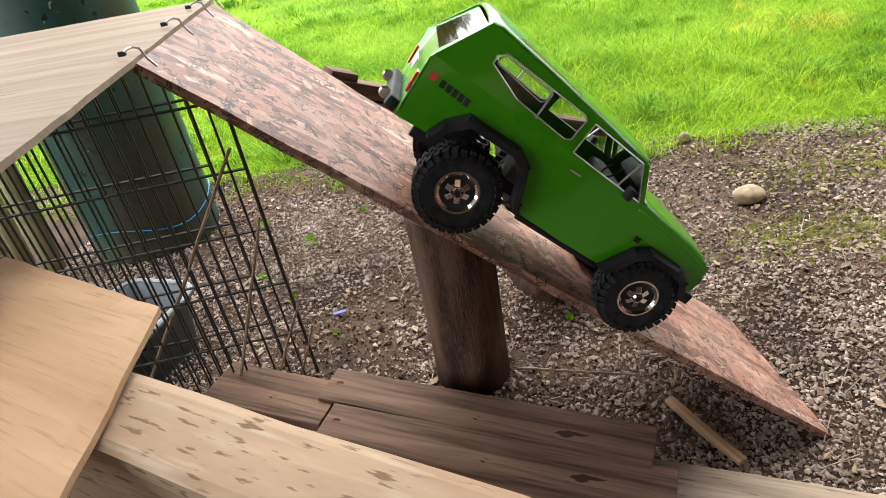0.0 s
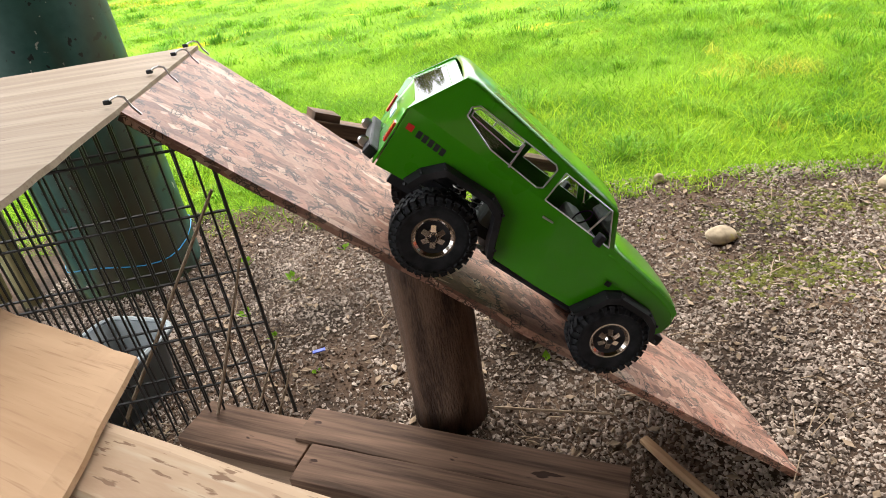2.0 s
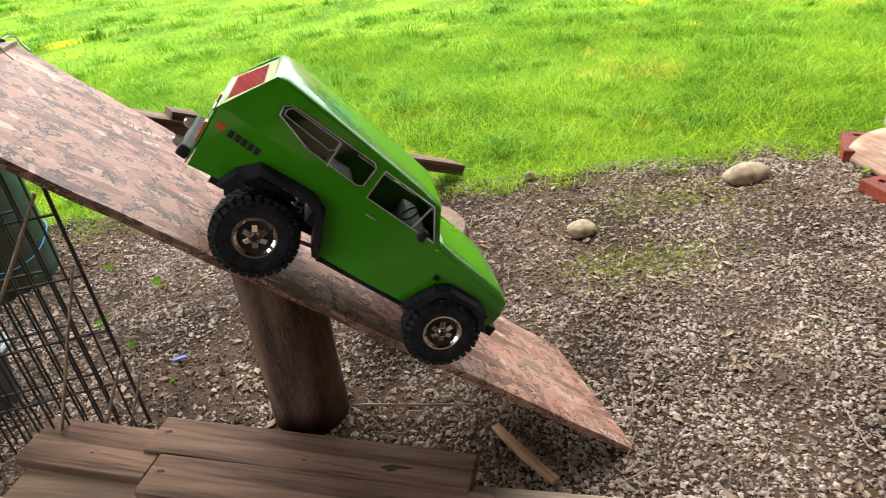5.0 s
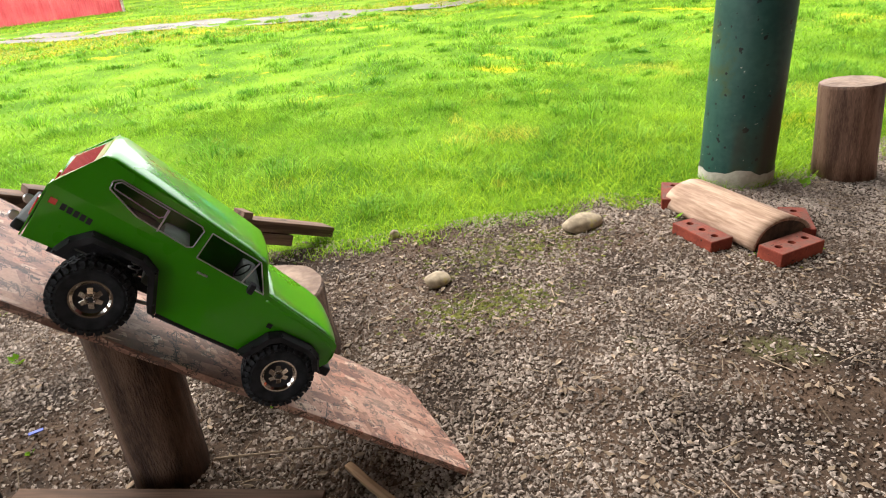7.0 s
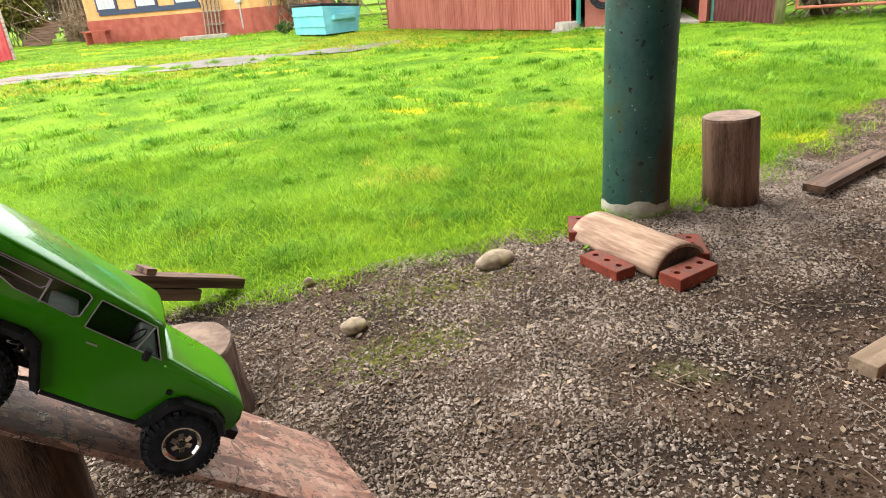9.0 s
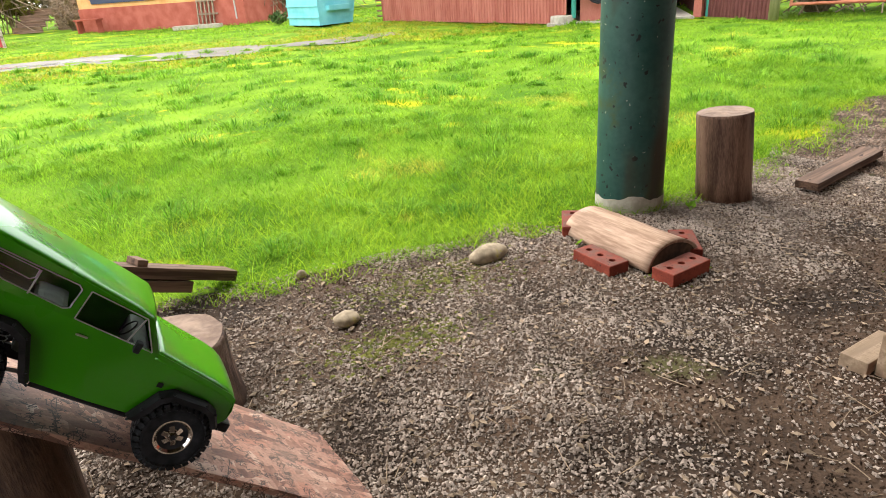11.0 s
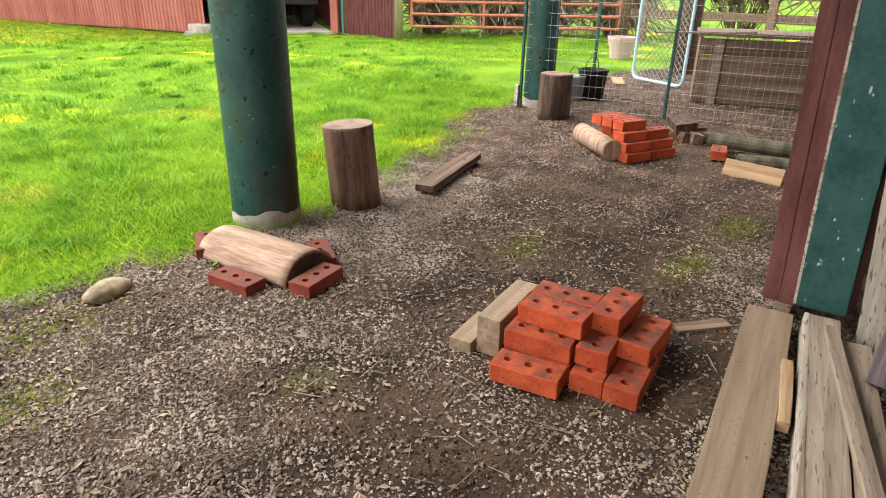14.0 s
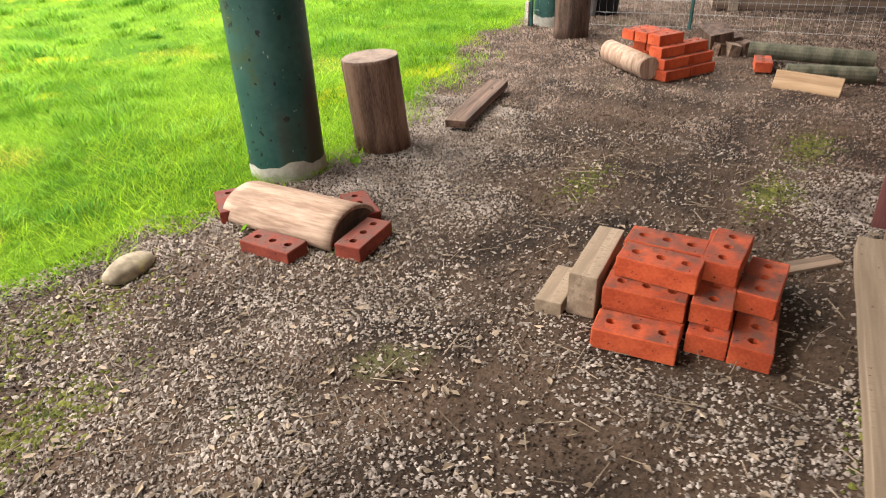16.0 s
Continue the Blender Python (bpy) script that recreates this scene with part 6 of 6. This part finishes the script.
for k, (x, y) in enumerate(((10.6, 8.3), (11.5, 7.4), (12.3, 6.6), (13.0, 5.6), (13.4, 8.2), (15.5, 6.5))):
    shrub("bramble", (x, y), (0.95, 0.95, 1.9 + 0.3 * (k % 2)), 260, 0.05, M_TWIG, "dense tangle of bare brown brambles behind the gate", "brambles", 210, None, 20 + k)
for k, (x, y) in enumerate(((13.5, 3.4), (14.4, 1.6), (13.9, 0.2), (15.5, -1.5))):
    shrub("shrub", (x, y), (1.3, 1.3, 2.6), 1500, 0.10, M_LEAF if k % 2 else M_MOSSLEAF, "leafy green bush behind the rail fence", "shrub", 60, None, 30 + k, 0.3)
rng = random.Random(9)
for k in range(16):
    a = -0.9 + 1.9 * k / 15 + rng.uniform(-0.03, 0.03)
    d = rng.uniform(46, 58)
    shrub("tree", (2 + d * math.sin(a), d * math.cos(a)), (4.2, 4.2, 4.5 + rng.uniform(-1, 1)), 2200, 0.42, M_LEAF if k % 3 else M_MOSSLEAF, "distant leafy tree closing the yard", "tree", 40, None, 50 + k, 0.5)
# picnic bench by the house
pb = thing("bench", "faded red wooden bench by the house", "bench", pose(-2.6, 26.3, 0, 0, 0, -35))
part("seat", box((1.0, 0.3, 0.05), pose(0, 0, 0.45)), M_SKIRT, pb)
for x in (-0.4, 0.4):
    part("leg", box((0.06, 0.28, 0.43), pose(x, 0, 0.215)), M_SKIRT, pb)

# ---- weeds and moss ----
def weed(x, y, s, seed, label="small green weed sprouting from soil"):
    r = np.random.RandomState(seed)
    t = thing("weed", label, "plant", pose(x, y, float(height(x, y))), "weeds")
    segs = []
    for k in range(6):
        a, L = r.uniform(0, 6.28), s * r.uniform(0.6, 1.1)
        q = Vector((math.cos(a) * L * 0.7, math.sin(a) * L * 0.7, L * 0.6))
        segs.append((Vector((0, 0, 0)), q))
        bm = bmesh.new()
        d, w = q.normalized(), Vector((-math.sin(a), math.cos(a), 0)) * s * 0.28
        vs = [bm.verts.new(p) for p in (q * 0.5, q * 0.8 + w + Vector((0, 0, s * 0.05)), q * 1.25, q * 0.8 - w + Vector((0, 0, s * 0.05)))]
        bm.faces.new(vs)
        part("leaf", bm, M_BLADE, t)
    part("stem", tubes_mesh(segs, 0.0008, 4), M_BLADE, t)


for k, (x, y, s) in enumerate(((-0.42, 1.62, 0.05), (-0.30, 1.78, 0.04), (-0.14, 1.70, 0.035), (-0.52, 1.45, 0.04), (-0.40, 1.33, 0.035), (-0.62, 1.75, 0.05), (-0.1, 1.95, 0.05), (-0.25, 1.18, 0.022),
                                (2.42, 1.90, 0.06), (2.05, 1.40, 0.04), (1.86, 1.43, 0.035), (1.78, 1.80, 0.05), (0.30, 1.18, 0.03), (2.52, 1.98, 0.04))):
    weed(x, y, s * 0.7, 200 + k)


def moss_patch(x, y, rx, ry, n, seed):
    r = np.random.RandomState(seed)
    p = np.stack([x + rx * r.normal(size=n) * 0.5, y + ry * r.normal(size=n) * 0.5], -1)
    z = height(p[:, 0], p[:, 1])
    v, f = [], []
    for (a, b), c in zip(p, z):
        s = r.uniform(0.004, 0.011)
        k = len(v)
        for i in range(5):
            t = 6.283 * i / 5 + r.rand()
            v.append((a + s * math.cos(t), b + s * math.sin(t), c + 0.001))
        v.append((a, b, c + 0.005))
        f += [(k + i, k + (i + 1) % 5, k + 5) for i in range(5)]
    return tagged(raw("moss", v, f, M_MOSS), "low bright green moss on damp soil", "moss", kind="stuff")


moss_patch(3.02, 0.48, 0.20, 0.09, 420, 1)
moss_patch(3.58, 0.47, 0.20, 0.09, 420, 2)
moss_patch(1.15, 1.80, 0.35, 0.16, 700, 3)
moss_patch(2.75, 1.05, 0.18, 0.08, 200, 4)
moss_patch(0.95, 1.45, 0.25, 0.12, 600, 5)
moss_patch(1.95, 1.44, 0.10, 0.06, 90, 6)
moss_patch(2.0, 0.05, 0.2, 0.05, 70, 7)

# ---- litter on the soil ----
def leaf_litter(n, seed):
    r = np.random.RandomState(seed)
    x, y = r.uniform(-1.0, 3.4, n), r.uniform(-0.2, 2.1, n)
    z = height(x, y) + 0.006
    a, s = r.uniform(0, 6.28, n), r.uniform(0.005, 0.016, n)
    v = []
    f = []
    for k in range(n):
        c, sn = math.cos(a[k]) * s[k], math.sin(a[k]) * s[k]
        t = r.uniform(-0.3, 0.5) * s[k]
        b = len(v)
        v += [(x[k] - c, y[k] - sn, z[k]), (x[k] + sn * 0.5, y[k] - c * 0.5, z[k] + t), (x[k] + c, y[k] + sn, z[k] + 0.002), (x[k] - sn * 0.5, y[k] + c * 0.5, z[k] + t)]
        f.append((b, b + 1, b + 2, b + 3))
    return tagged(raw("leaf_litter", v, f, M_TWIG), "dry brown leaf and chip litter on the soil", "litter", kind="stuff")


leaf_litter(2600, 61)
r_ = np.random.RandomState(62)
segs = []
for k in range(950):
    x, y, a, L = r_.uniform(-0.8, 3.3), r_.uniform(-0.2, 2.1), r_.uniform(0, 6.28), r_.uniform(0.02, 0.09)
    z = float(height(x, y)) + 0.010
    segs.append(((x, y, z), (x + L * math.cos(a), y + L * math.sin(a), z + r_.uniform(-0.004, 0.008))))
tagged(part("twig_litter", tubes_mesh(segs, 0.0012, 4), M_TWIG), "thin dry twigs strewn over the gravel", "litter", kind="stuff")
bb = board("scrap", (-0.275, 1.25, 0.012), (-0.245, 1.262, 0.012), 0.012, 0.003, M_BLUEBIT, "small blue plastic scrap on the soil", "scrap")
stick((0.18, 1.02, 0.01), (0.42, 0.98, 0.012), 0.003, "thin dry twig on the gravel", M_TWIG)
